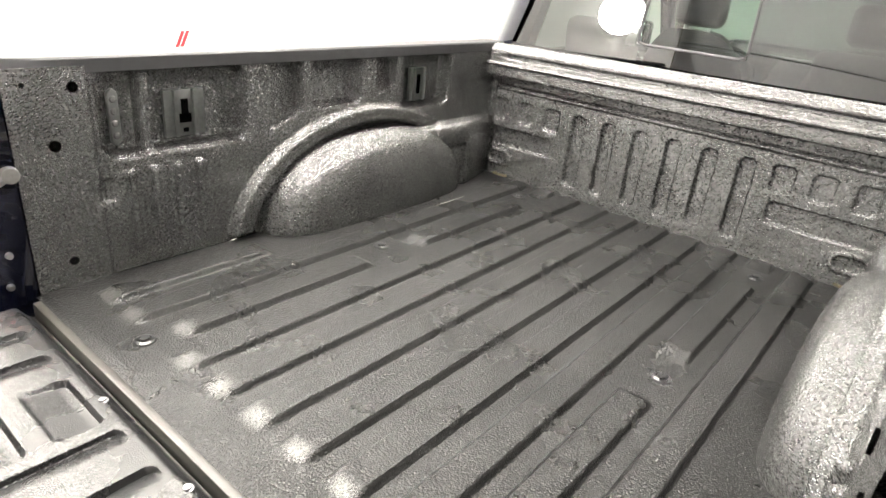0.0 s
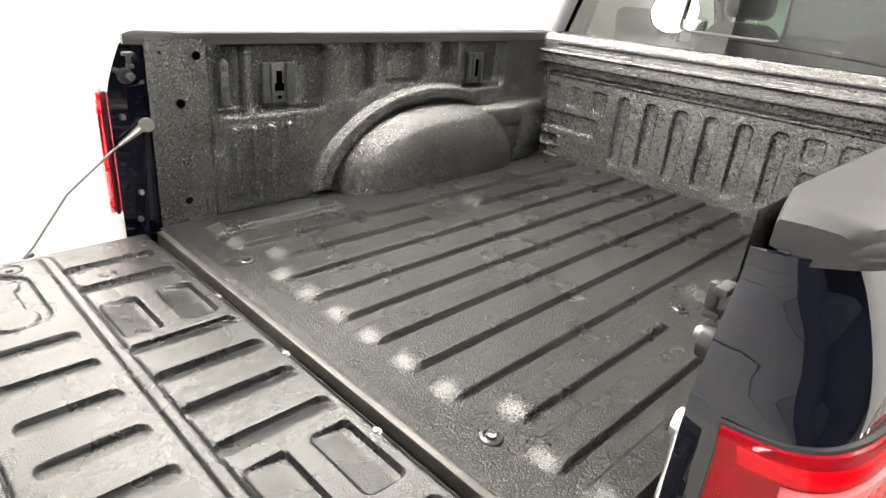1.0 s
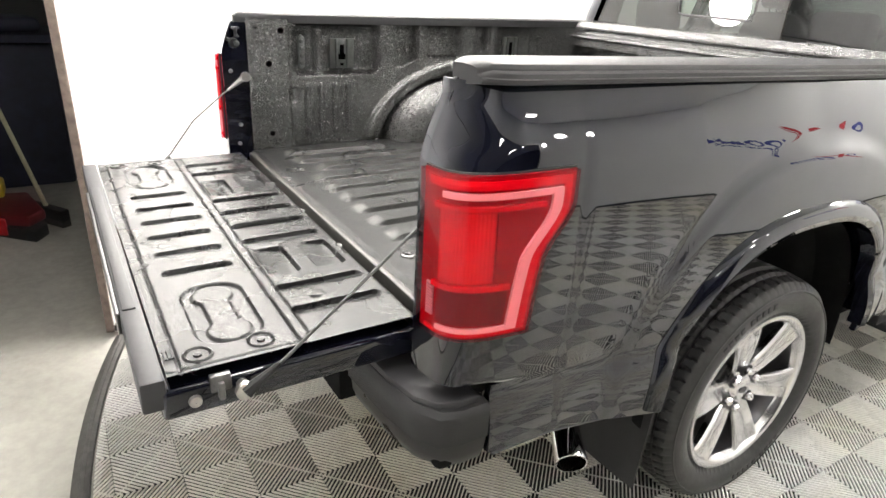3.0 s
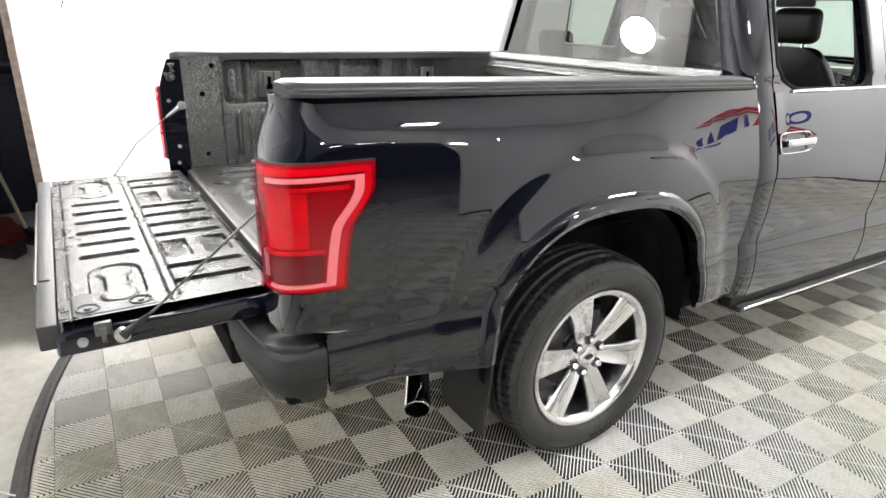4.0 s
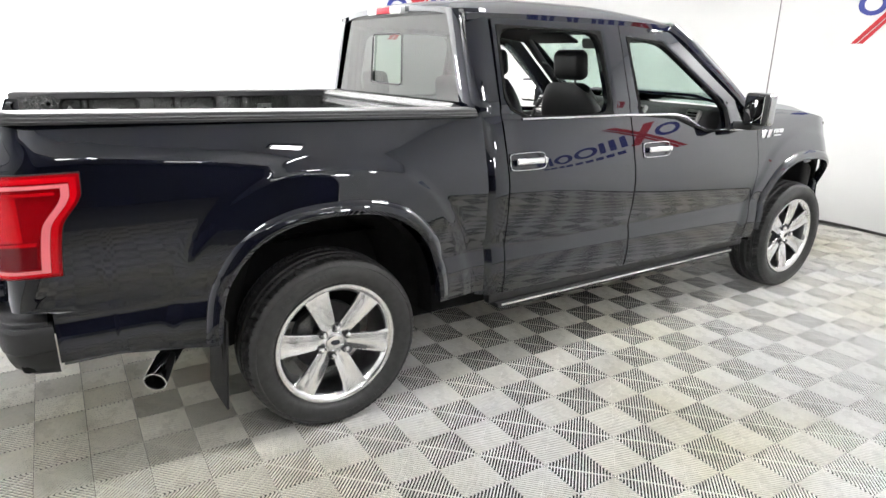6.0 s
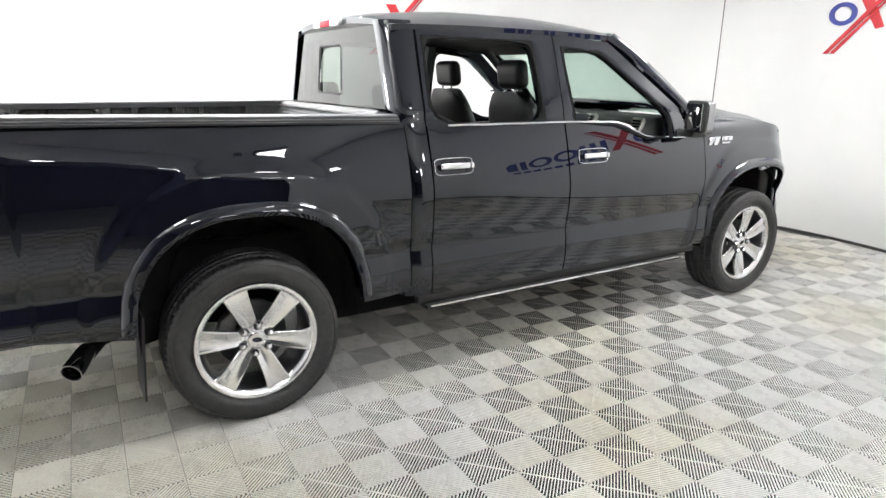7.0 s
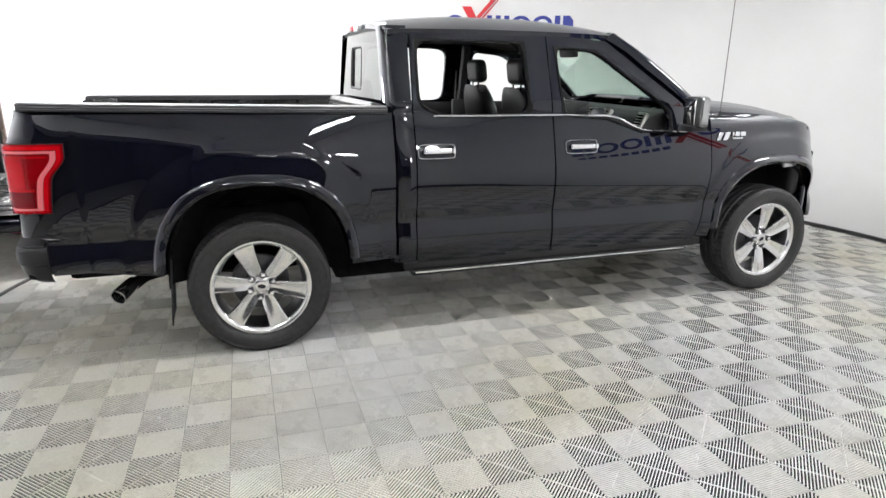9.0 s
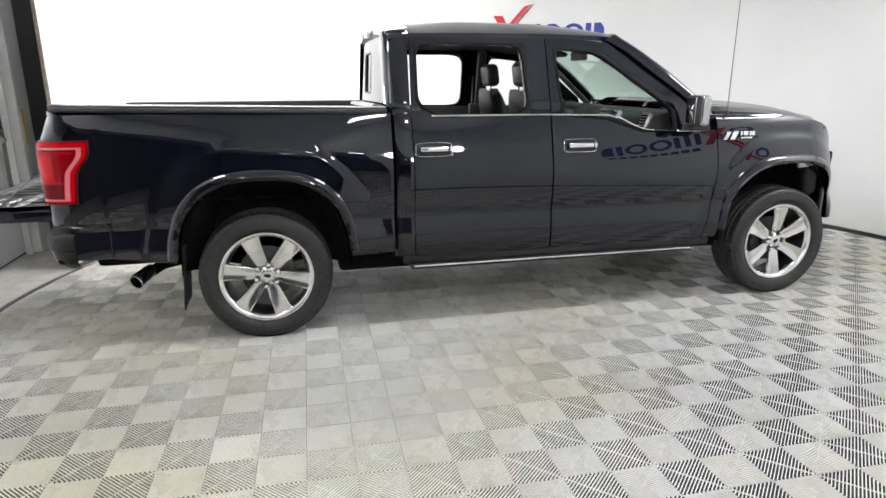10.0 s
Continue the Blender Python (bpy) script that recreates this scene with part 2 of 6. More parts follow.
def prism(poly, h0, h1, axis="z", bevel=0.0, seg=2):
    """A bevelled prism over a plan polygon; axis: along which it stands (the polygon is in the other two, in order)."""
    bm = bmesh.new()
    put = {"z": lambda p, h: (p[0], p[1], h), "x": lambda p, h: (h, p[0], p[1]), "y": lambda p, h: (p[0], h, p[1])}[axis]
    lo = [bm.verts.new(put(p, h0)) for p in poly]
    hi = [bm.verts.new(put(p, h1)) for p in poly]
    n = len(poly)
    bm.faces.new(lo[::-1]), bm.faces.new(hi)
    for i in range(n):
        bm.faces.new((lo[i], lo[(i + 1) % n], hi[(i + 1) % n], hi[i]))
    bmesh.ops.recalc_face_normals(bm, faces=bm.faces)
    if bevel:
        bmesh.ops.bevel(bm, geom=[e for e in bm.edges], offset=bevel, segments=seg, profile=0.5, affect="EDGES")
    return bm


def tube(points, r, sides=8, closed=False):
    """A round bar along points. r: a radius, or one for each point."""
    pts = [Vector(p) for p in points]
    n = len(pts)
    radii = r if isinstance(r, (list, tuple)) else [r] * n
    bm = bmesh.new()
    rings = []
    up = Vector((0, 0, 1))
    for i, p in enumerate(pts):
        d = (pts[(i + 1) % n] - pts[i - 1]) if closed else (pts[min(i + 1, n - 1)] - pts[max(i - 1, 0)])
        d.normalize()
        a = d.cross(up if abs(d.z) < 0.95 else Vector((1, 0, 0))).normalized()
        b = a.cross(d)
        rings.append([bm.verts.new(p + radii[i] * (math.cos(q) * a + math.sin(q) * b)) for q in (2 * math.pi * k / sides for k in range(sides))])
    m = n if closed else n - 1
    for i in range(m):
        r0, r1 = rings[i], rings[(i + 1) % n]
        for k in range(sides):
            bm.faces.new((r0[k], r0[(k + 1) % sides], r1[(k + 1) % sides], r1[k]))
    if not closed:
        bm.faces.new(rings[0][::-1]), bm.faces.new(rings[-1])
    bmesh.ops.recalc_face_normals(bm, faces=bm.faces)
    return bm


def lathe(profile, n=48, axis="x"):
    """Turns a profile of (along, radius) round an axis."""
    P = np.zeros((n, len(profile), 3))
    for k in range(n):
        a = 2 * math.pi * k / n
        for j, (h, r) in enumerate(profile):
            c, s = r * math.cos(a), r * math.sin(a)
            P[k, j] = (h, c, s) if axis == "x" else (c, h, s) if axis == "y" else (c, s, h)
    bm = sheet(P, wrap=True)
    bmesh.ops.remove_doubles(bm, verts=bm.verts, dist=1e-5)
    bmesh.ops.recalc_face_normals(bm, faces=bm.faces)
    return bm


def moved(bm, m):
    bmesh.ops.transform(bm, matrix=m, verts=bm.verts)
    return bm


def mirrored(bm):
    bmesh.ops.scale(bm, vec=(-1, 1, 1), verts=bm.verts)
    bmesh.ops.reverse_faces(bm, faces=bm.faces)
    return bm


def curve_at(xs, ys):
    """A smooth curve through points, monotone between them."""
    xs, ys = np.asarray(xs, float), np.asarray(ys, float)
    h, d = np.diff(xs), np.diff(ys) / np.diff(xs)
    m = np.zeros_like(xs)
    m[0], m[-1] = d[0], d[-1]
    for i in range(1, len(xs) - 1):
        m[i] = 0 if d[i - 1] * d[i] <= 0 else 2 * d[i - 1] * d[i] / (d[i - 1] + d[i])

    def f(x):
        x = np.clip(np.asarray(x, float), xs[0], xs[-1])
        i = np.clip(np.searchsorted(xs, x) - 1, 0, len(xs) - 2)
        t = (x - xs[i]) / h[i]
        return (ys[i] * (1 + 2 * t) * (1 - t) ** 2 + m[i] * h[i] * t * (1 - t) ** 2 + ys[i + 1] * t * t * (3 - 2 * t) + m[i + 1] * h[i] * t * t * (t - 1))
    return f


def rr(u, v, cu, cv, hu, hv, r):
    """Distance to a rounded rectangle, negative inside."""
    qu, qv = np.abs(u - cu) - hu + r, np.abs(v - cv) - hv + r
    return np.hypot(np.maximum(qu, 0), np.maximum(qv, 0)) + np.minimum(np.maximum(qu, qv), 0) - r


def step(d, w):
    """1 inside (d<0), 0 outside, smooth over a flank w wide."""
    t = np.clip(0.5 - d / w, 0, 1)
    return t * t * (3 - 2 * t)


def grid(u0, u1, v0, v1, res):
    ru, rv = res if isinstance(res, tuple) else (res, res)
    U, V = np.linspace(u0, u1, int(abs(u1 - u0) / ru) + 2), np.linspace(v0, v1, int(abs(v1 - v0) / rv) + 2)
    return np.meshgrid(U, V, indexing="ij")


# ---------- the room ----------
CX, CY, RAD, HIGH = 0.4, 2.02, 3.98, 3.35
DOOR_Y = -2.32


def wall_line():
    """The booth's inner outline, from its edge at the rear opening, round the far side and the front to the side behind the viewer."""
    pts = []
    a0 = math.atan2(-3.725, -1.4)
    for k in range(91):
        a = a0 - k / 90 * (a0 + 2 * math.pi - math.pi / 2)
        pts.append((CX + RAD * math.cos(a), CY + RAD * math.sin(a)))
    for k in range(1, 61):
        a = math.pi / 2 - k / 60 * radians(101)
        pts.append((CX + RAD * math.cos(a), CY + RAD * math.sin(a)))
    return pts


WALL = wall_line()
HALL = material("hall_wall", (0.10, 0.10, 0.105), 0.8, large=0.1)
GREY_METAL = material("grey_painted_steel", (0.60, 0.59, 0.57), 0.45, spread=0.06, scale=30, large=0.08, bump=0.05)
DOOR_WHITE = material("white_garage_door", (0.74, 0.74, 0.75), 0.5, spread=0.04, scale=40, large=0.06, bump=0.1, bump_scale=300)
BROWN_EDGE = material("raw_wall_edge", (0.16, 0.125, 0.105), 0.8, spread=0.3, scale=30)


def build_room():
    P = np.array([[(x, y, z) for z in np.linspace(0, HIGH, 5)] for x, y in WALL])
    c = np.array((CX, CY))
    nrm = np.array([np.append((np.array(p) - c) / np.linalg.norm(np.array(p) - c), 0) for p in WALL]) * 0.03
    ob = part("wall_booth", sheet(P, thick=np.repeat(nrm[:, None, :], 5, 1)), WHITE_WALL)
    tagged(ob, "smooth white curved booth wall around the truck", "wall", kind="structure")
    # header over the opening behind the viewer
    arc = np.radians(np.linspace(-11, -82, 50))
    H = np.array([[(CX + r * math.cos(a), CY + r * math.sin(a), z) for r, z in ((RAD, HIGH), (RAD, 2.38), (RAD + 0.12, 2.38), (RAD + 0.12, HIGH))] for a in arc])
    tagged(part("wall_header", sheet(H), WHITE_WALL, smooth=False), "white header band over the booth's wide opening", "wall", kind="structure")
    base = np.array([[(x - n[0] * 0.4, y - n[1] * 0.4, z) for z in (0, 0.028)] for (x, y), n in zip(WALL, nrm)])
    ob = part("baseboard", sheet(base, thick=np.repeat(nrm[:, None, :], 2, 1) * 0.33), BLACK_RUBBER)
    tagged(ob, "thin black strip along the foot of the booth wall", "baseboard", kind="structure")
    # raw end of the booth wall at the opening
    x, y = WALL[0]
    n = nrm[0]
    t = np.array((n[1], -n[0])) / np.linalg.norm(n[:2])
    if t[0] < 0:
        t = -t
    quad = [(x - n[0] * 0.05, y - n[1] * 0.05), (x + t[0] * 0.012 - n[0] * 0.05, y + t[1] * 0.012 - n[1] * 0.05), (x + t[0] * 0.012 + n[0] * 1.02, y + t[1] * 0.012 + n[1] * 1.02), (x + n[0] * 1.02, y + n[1] * 1.02)]
    tagged(part("trim", prism(quad, 0, HIGH), BROWN_EDGE, smooth=False), "dark brown raw edge of the booth wall", "wall edge", kind="structure")
    ob = part("ceiling", box(-6, 10, -7, 8, HIGH, HIGH + 0.1), CEILING_WHITE, smooth=False)
    tagged(ob, "plain white ceiling of the photo booth", "ceiling", kind="structure")
    ob = part("ground", box(-8, 10, -9, 8, -0.12, -0.022), CONCRETE, smooth=False)
    tagged(ob, "worn beige-grey concrete floor of the garage", "floor", kind="structure")
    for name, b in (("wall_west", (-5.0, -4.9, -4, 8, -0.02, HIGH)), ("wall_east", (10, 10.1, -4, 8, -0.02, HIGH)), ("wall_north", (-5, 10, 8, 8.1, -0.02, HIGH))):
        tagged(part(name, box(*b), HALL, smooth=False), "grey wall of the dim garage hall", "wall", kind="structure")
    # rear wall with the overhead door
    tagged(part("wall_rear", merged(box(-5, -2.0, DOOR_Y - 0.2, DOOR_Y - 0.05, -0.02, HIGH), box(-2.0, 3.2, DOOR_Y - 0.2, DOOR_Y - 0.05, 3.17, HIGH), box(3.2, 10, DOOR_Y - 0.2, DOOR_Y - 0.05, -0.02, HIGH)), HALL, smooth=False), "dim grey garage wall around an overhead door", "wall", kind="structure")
    door = tagged(new("door_1"), "white sectional overhead garage door, closed", "garage door", kind="structure")
    for k in range(6):
        z0 = -0.02 + 0.53 * k
        bm = box(-2.0, 3.2, DOOR_Y - 0.12, DOOR_Y - 0.06, z0 + 0.004, z0 + 0.526, 0.008)
        part("panel", bm, DOOR_WHITE, door, smooth=False)
    part("bottom_seal", box(-2.0, 3.2, DOOR_Y - 0.11, DOOR_Y - 0.05, -0.022, -0.012), BLACK_RUBBER, door, smooth=False)
    for z in (0.55, 1.06, 1.60, 2.15):
        part("hinge", box(-1.62, -1.50, DOOR_Y - 0.062, DOOR_Y - 0.035, z - 0.04, z + 0.04, 0.006), STEEL, door, smooth=False)
        part("roller", moved(lathe([(-0.08, 0.012), (0.0, 0.012), (0.002, 0.028), (0.03, 0.028), (0.032, 0.001)], 14), Matrix.Translation((-1.56, DOOR_Y - 0.02, z))), STEEL, door)
    part("lock_bar", tube([(-1.54, DOOR_Y - 0.03, 0.5), (-1.54, DOOR_Y - 0.03, 2.4)], 0.011), STEEL, door)
    part("latch", box(-1.58, -1.50, DOOR_Y - 0.055, DOOR_Y - 0.01, 1.16, 1.25, 0.006), PLASTIC, door)
    # door post and track
    post = tagged(new("door_frame"), "grey steel door post with a vertical roller track", "door frame", kind="structure")
    part("post", box(-1.98, -1.70, DOOR_Y - 0.05, DOOR_Y + 0.09, -0.02, HIGH, 0.012), GREY_METAL, post, smooth=False)
    part("track", prism([(-1.69, DOOR_Y - 0.02), (-1.62, DOOR_Y - 0.02), (-1.62, DOOR_Y + 0.035), (-1.635, DOOR_Y + 0.035), (-1.635, DOOR_Y - 0.005), (-1.69, DOOR_Y - 0.005)], -0.02, 3.3), GREY_METAL, post, smooth=False)
    part("warning_tag", box(-1.80, -1.755, DOOR_Y + 0.091, DOOR_Y + 0.094, 1.0, 1.32), YELLOW, post, "faded yellow strip", smooth=False)


YELLOW = material("faded_yellow", (0.45, 0.33, 0.05), 0.6, spread=0.2, scale=30)
build_room()


def edging():
    """Black ramp edging that closes the tiled floor along the booth's rear arc."""
    rows = []
    for k in range(60):
        a = math.atan2(-3.725, -1.4) + 0.004 + k / 59 * 0.86
        c, s = math.cos(a), math.sin(a)
        rows.append([(CX + r * c, CY + r * s, z) for r, z in ((3.915, -0.02), (3.915, 0.001), (3.93, 0.001), (3.933, 0.004), (3.945, 0.004), (3.948, 0.0), (3.975, -0.021))])
    ob = part("trim", sheet(np.array(rows), flip=True), BLACK_RUBBER)
    tagged(ob, "curved black rubber ramp edging the tiled floor", "floor edging", kind="structure")


edging()


def ceiling_lamp(x, y, w, d, glow):
    ob = new("ceiling_light")
    part("frame", box(x - w / 2 - 0.03, x + w / 2 + 0.03, y - d / 2 - 0.03, y + d / 2 + 0.03, HIGH - 0.05, HIGH), STEEL, ob, smooth=False)
    part("diffuser", box(x - w / 2, x + w / 2, y - d / 2, y + d / 2, HIGH - 0.062, HIGH - 0.045), glow, ob, smooth=False)
    tagged(ob, "unseen square white LED ceiling panel in a metal frame", "ceiling light", "ceiling lights")


# unseen panels; the last is added to brighten the right wall
for lx, ly in ((-2.0, -0.7), (-1.3, -1.15), (-2.6, 1.0), (1.95, 5.1)):
    ceiling_lamp(lx, ly, 0.5, 0.9, FLOOD)
# unseen panels added to light the bed and floor from above
for lx, ly in ((-0.75, -0.4), (-0.75, 0.75)):
    ceiling_lamp(lx, ly, 0.5, 1.0, LAMP)
# first two: unseen fill panels added for the floor; third shows in reflections
for lx, ly, lw, ld in ((1.4, -1.4, 0.40, 0.5), (1.5, 2.2, 0.43, 0.8), (3.75, 1.09, 0.14, 0.35)):
    ceiling_lamp(lx, ly, lw, ld, LAMP)
for lx, ly, lw, ld in ((7.0, 0.4, 0.1, 0.6), (7.0, 1.9, 0.1, 0.6), (5.25, -0.75, 0.2, 0.8), (5.0, 0.95, 0.12, 0.8)):
    ceiling_lamp(lx, ly, lw, ld, LAMP)



def round_lamp(a, z, r=0.2, tilt=0.0, reach=0.02):
    """A round lamp head on the booth wall; tilt: degrees by which it looks down, reach: how far it stands off."""
    ob = tagged(new("wall_lamp"), "round white lamp head fixed to the booth wall", "wall lamp", "round wall lamps")
    p = Vector((CX + (RAD - reach) * math.cos(a), CY + (RAD - reach) * math.sin(a), z))
    base = Matrix.Translation(p) @ Vector((math.cos(a), math.sin(a), 0)).to_track_quat("X", "Z").to_matrix().to_4x4()
    m = base @ pose(0, 0, 0, 0, -tilt, 0)
    part("lens", moved(lathe([(0.004, r), (-0.001, r), (-0.002, 0.001)], 48), m), LAMP, ob)
    part("rim", moved(lathe([(0.004, r + 0.001), (-0.004, r + 0.002), (-0.005, r + 0.008), (0.004, r + 0.010)], 48), m), PLASTIC, ob)
    part("back_plate", moved(lathe([(0.006, r - 0.01), (0.019, r - 0.01), (0.019, 0.001)], 48), m), CEILING_WHITE, ob)
    if reach > 0.05:
        part("bracket", moved(tube([(0.015, 0, 0), (reach * 0.6, 0, 0.01), (reach, 0, 0.0)], 0.014, 10), base), CEILING_WHITE, ob)


round_lamp(math.atan2(-1.47 - CY, -1.50 - CX), 1.68, 0.205, 48, 0.17)
round_lamp(radians(-8.0), 2.30, 0.11)
round_lamp(radians(3.0), 2.72, 0.10)


# logos on the booth wall: plain ring and bar shapes in blue and red
def wall_point(s, z, off):
    """A point on the booth wall, s metres along it."""
    i = 0
    while i < len(WALL) - 2:
        a, b = WALL[i], WALL[i + 1]
        d = math.dist(a, b)
        if s <= d:
            break
        s -= d
        i += 1
    a, b = WALL[i], WALL[i + 1]
    d = math.dist(a, b)
    tx, ty = (b[0] - a[0]) / d, (b[1] - a[1]) / d
    return Vector((a[0] + tx * s + ty * off, a[1] + ty * s - tx * off, z))


def flat_shape(outline, s0, z0, scale):
    """A thin plate along the wall from an outline (u, v)."""
    bm = bmesh.new()
    f = [bm.verts.new(wall_point(s0 + u * scale, z0 + v * scale, 0.006)) for u, v in outline]
    b = [bm.verts.new(wall_point(s0 + u * scale, z0 + v * scale, 0.001)) for u, v in outline]
    n = len(f)
    bm.faces.new(f)
    for i in range(n):
        bm.faces.new((f[i], b[i], b[(i + 1) % n], f[(i + 1) % n]))
    bmesh.ops.triangulate(bm, faces=[q for q in bm.faces if len(q.verts) > 4])
    bmesh.ops.recalc_face_normals(bm, faces=bm.faces)
    return bm


def ring_shape(cu, cv, ru, rv, w, s0, z0, scale):
    bm = bmesh.new()
    n = 28
    V = []
    for k in range(n):
        a = 2 * math.pi * k / n
        c, s = math.cos(a), math.sin(a)
        V.append([bm.verts.new(wall_point(s0 + (cu + (ru - d) * c) * scale, z0 + (cv + (rv - d * 0.8) * s) * scale, o)) for d, o in ((0, 0.001), (0, 0.006), (w, 0.006), (w, 0.001))])
    for k in range(n):
        a, b = V[k], V[(k + 1) % n]
        for j in range(3):
            bm.faces.new((a[j], a[j + 1], b[j + 1], b[j]))
    bmesh.ops.recalc_face_normals(bm, faces=bm.faces)
    return bm


def logo(s0, z0, scale):
    """Ring, big cross, three blocks, two rings and two blocks, over a thin line of bars."""
    ob = tagged(new("wall_logo"), "blue and red dealership logo shapes on the white wall", "wall sign", "wall logos")
    part("ring", ring_shape(0.32, 0.25, 0.30, 0.25, 0.12, s0, z0, scale), BLUE, ob)
    part("slash", flat_shape([(0.52, 0.74), (0.80, 0.74), (1.22, -0.06), (1.04, -0.10)], s0, z0, scale), RED, ob, smooth=False)
    part("slash", flat_shape([(1.66, 1.07), (1.44, 1.00), (0.02, -0.60), (0.13, -0.60)], s0, z0, scale), RED, ob, smooth=False)
    part("slash", flat_shape([(1.74, 1.07), (1.69, 1.05), (0.16, -0.60), (0.27, -0.60)], s0, z0, scale), RED, ob, smooth=False)
    for u in (1.28, 1.54, 1.80):
        part("block", flat_shape([(u, 0), (u, 0.5), (u + 0.15, 0.5), (u + 0.15, 0)], s0, z0, scale), BLUE, ob, smooth=False)
    part("ring", ring_shape(2.30, 0.25, 0.30, 0.25, 0.12, s0, z0, scale), BLUE, ob)
    part("ring", ring_shape(2.94, 0.25, 0.30, 0.25, 0.12, s0, z0, scale), BLUE, ob)
    part("block", flat_shape([(3.30, 0), (3.30, 0.5), (3.46, 0.5), (3.46, 0)], s0, z0, scale), BLUE, ob, smooth=False)
    part("block", flat_shape([(3.54, 0), (3.54, 0.5), (3.74, 0.5), (3.84, 0.36), (3.84, 0)], s0, z0, scale), BLUE, ob, smooth=False)
    for k in range(9):
        part("bar", flat_shape([(1.36 + 0.27 * k, -0.28), (1.36 + 0.27 * k, -0.14), (1.56 + 0.27 * k, -0.14), (1.56 + 0.27 * k, -0.28)], s0, z0, scale), BLUE, ob, smooth=False)


def s_of(x, y):
    """How far along the wall the place nearest to (x, y) lies."""
    best, run = (1e9, 0), 0
    for a, b in zip(WALL, WALL[1:]):
        d = math.dist(a, (x, y))
        best = min(best, (d, run))
        run += math.dist(a, b)
    return best[1]


logo(s_of(-3.545, 2.55), 2.065, 0.433)
logo(s_of(0.06, 6.0), 2.10, 0.433)
logo(s_of(2.878, 5.135), 1.94, 0.433)
mark = tagged(new("wall_mark"), "small red double slash on the white booth wall", "wall sign")
for du in (0.0, 0.045):
    part("bar", flat_shape([(du, 0.0), (du + 0.03, 0.0), (du + 0.095, 0.10), (du + 0.065, 0.10)], s_of(-3.325, 0.62), 1.005, 1.0), RED, mark, smooth=False)


# ---------- the truck ----------
truck = tagged(new("pickup_truck"), "glossy black crew-cab pickup truck with its tailgate lowered", "pickup truck")

# the body side's profile: the lean of its surface by height, in degrees (positive: it faces up), summed to a width
LEAN_Z = [0.36, 0.40, 0.46, 0.52, 0.58, 0.66, 0.695, 0.708, 0.722, 0.745, 0.80, 0.85, 0.89, 0.917]
LEAN_A = [-40, -28, -14, -6, -1.0, 9.0, 14.0, 11.0, -6.0, -10.0, -8.0, -3.8, -2.4, -2.0]
SIDE_Y, SIDE_Z = np.linspace(-0.9, 3.1, 41), np.linspace(0.36, 1.46, 441)


def side_table():
    """Half the width by place along the body and height: a shoulder crease, sharp over the tail, that sinks and softens along the doors."""
    T = []
    mid = (SIDE_Z[1:] + SIDE_Z[:-1]) / 2
    for y in SIDE_Y:
        lower = np.interp(mid, LEAN_Z, LEAN_A)
        # over the tail
        crease = np.interp(y, [-0.9, -0.7, -0.5, -0.3, 0.0, 0.6], [1.262, 1.25, 1.235, 1.205, 1.165, 1.117])
        soft = np.interp(y, [-0.5, 0.4], [0.028, 0.055])
        low = np.interp(y, [-0.4, 0.4], [0, 1])
        low = (1 - low) * np.interp(mid, [0.89, 0.93, 1.20], [-2.0, -1.0, 4.3]) - 2.1 * low
        at = 0.988 - np.interp(y, [-0.4, 0.4], [0.008, -0.004])
        high = math.degrees(math.atan2(at - np.interp(y, [-0.9, -0.5, 0.0], [0.938, 0.927, 0.903]), 1.365 - crease))
        hump = np.interp(y, [-0.9, -0.5, 0.0], [-0.32, -0.26, -0.10])
        high = high * (1 + hump * np.interp(mid, [crease, 1.37], [1, -1]))
        t = np.clip((mid - crease) / soft * 0.5 + 0.5, 0, 1)
        tail = np.where(mid < 0.89, lower, low + (high - low) * t * t * (3 - 2 * t))
        # along the doors
        flat = np.interp(y, [0.4, 1.0, 1.3, 1.75, 2.26, 3.1], [1.03, 1.0, 0.985, 0.935, 0.895, 0.885])
        sink = np.interp(y, [1.2, 1.9, 3.1], [0.008, 0.042, 0.075])
        up = np.where(mid > flat, np.interp(mid, [flat, 1.06 - sink, 1.12 - sink, 1.30, 1.365, 1.46], [-2.1, 11.8, 14.8, 18.5, 21.0, 30.0]), -2.1)
        fall = np.sum(np.tan(np.radians(up[(mid > flat) & (mid < 1.365)]))) * (mid[1] - mid[0])
        wide = 0.988 + 0.0367 * (flat - 0.917)
        up = np.where(up > 0, up * (wide - np.interp(y, [0.85, 1.0], [0.904, 0.890])) / fall, up)
        door = np.where(mid < 0.89, lower, up)
        door = np.convolve(np.pad(door, 6, mode="edge"), np.ones(13) / 13, "valid")
        door = np.where(mid < 0.87, lower, door)
        w = np.clip((y - 0.25) / 0.5, 0, 1)
        lean = tail * (1 - w) + door * w
        x = np.concatenate([[0], np.cumsum(-np.tan(np.radians(lean)) * np.diff(SIDE_Z))])
        T.append(x + 0.988 - np.interp(0.917, SIDE_Z, x) - 0.022 * np.clip((0.1 - y) / 1.0, 0, 1) ** 1.5)
    return np.array(T)


SIDE_X = side_table()


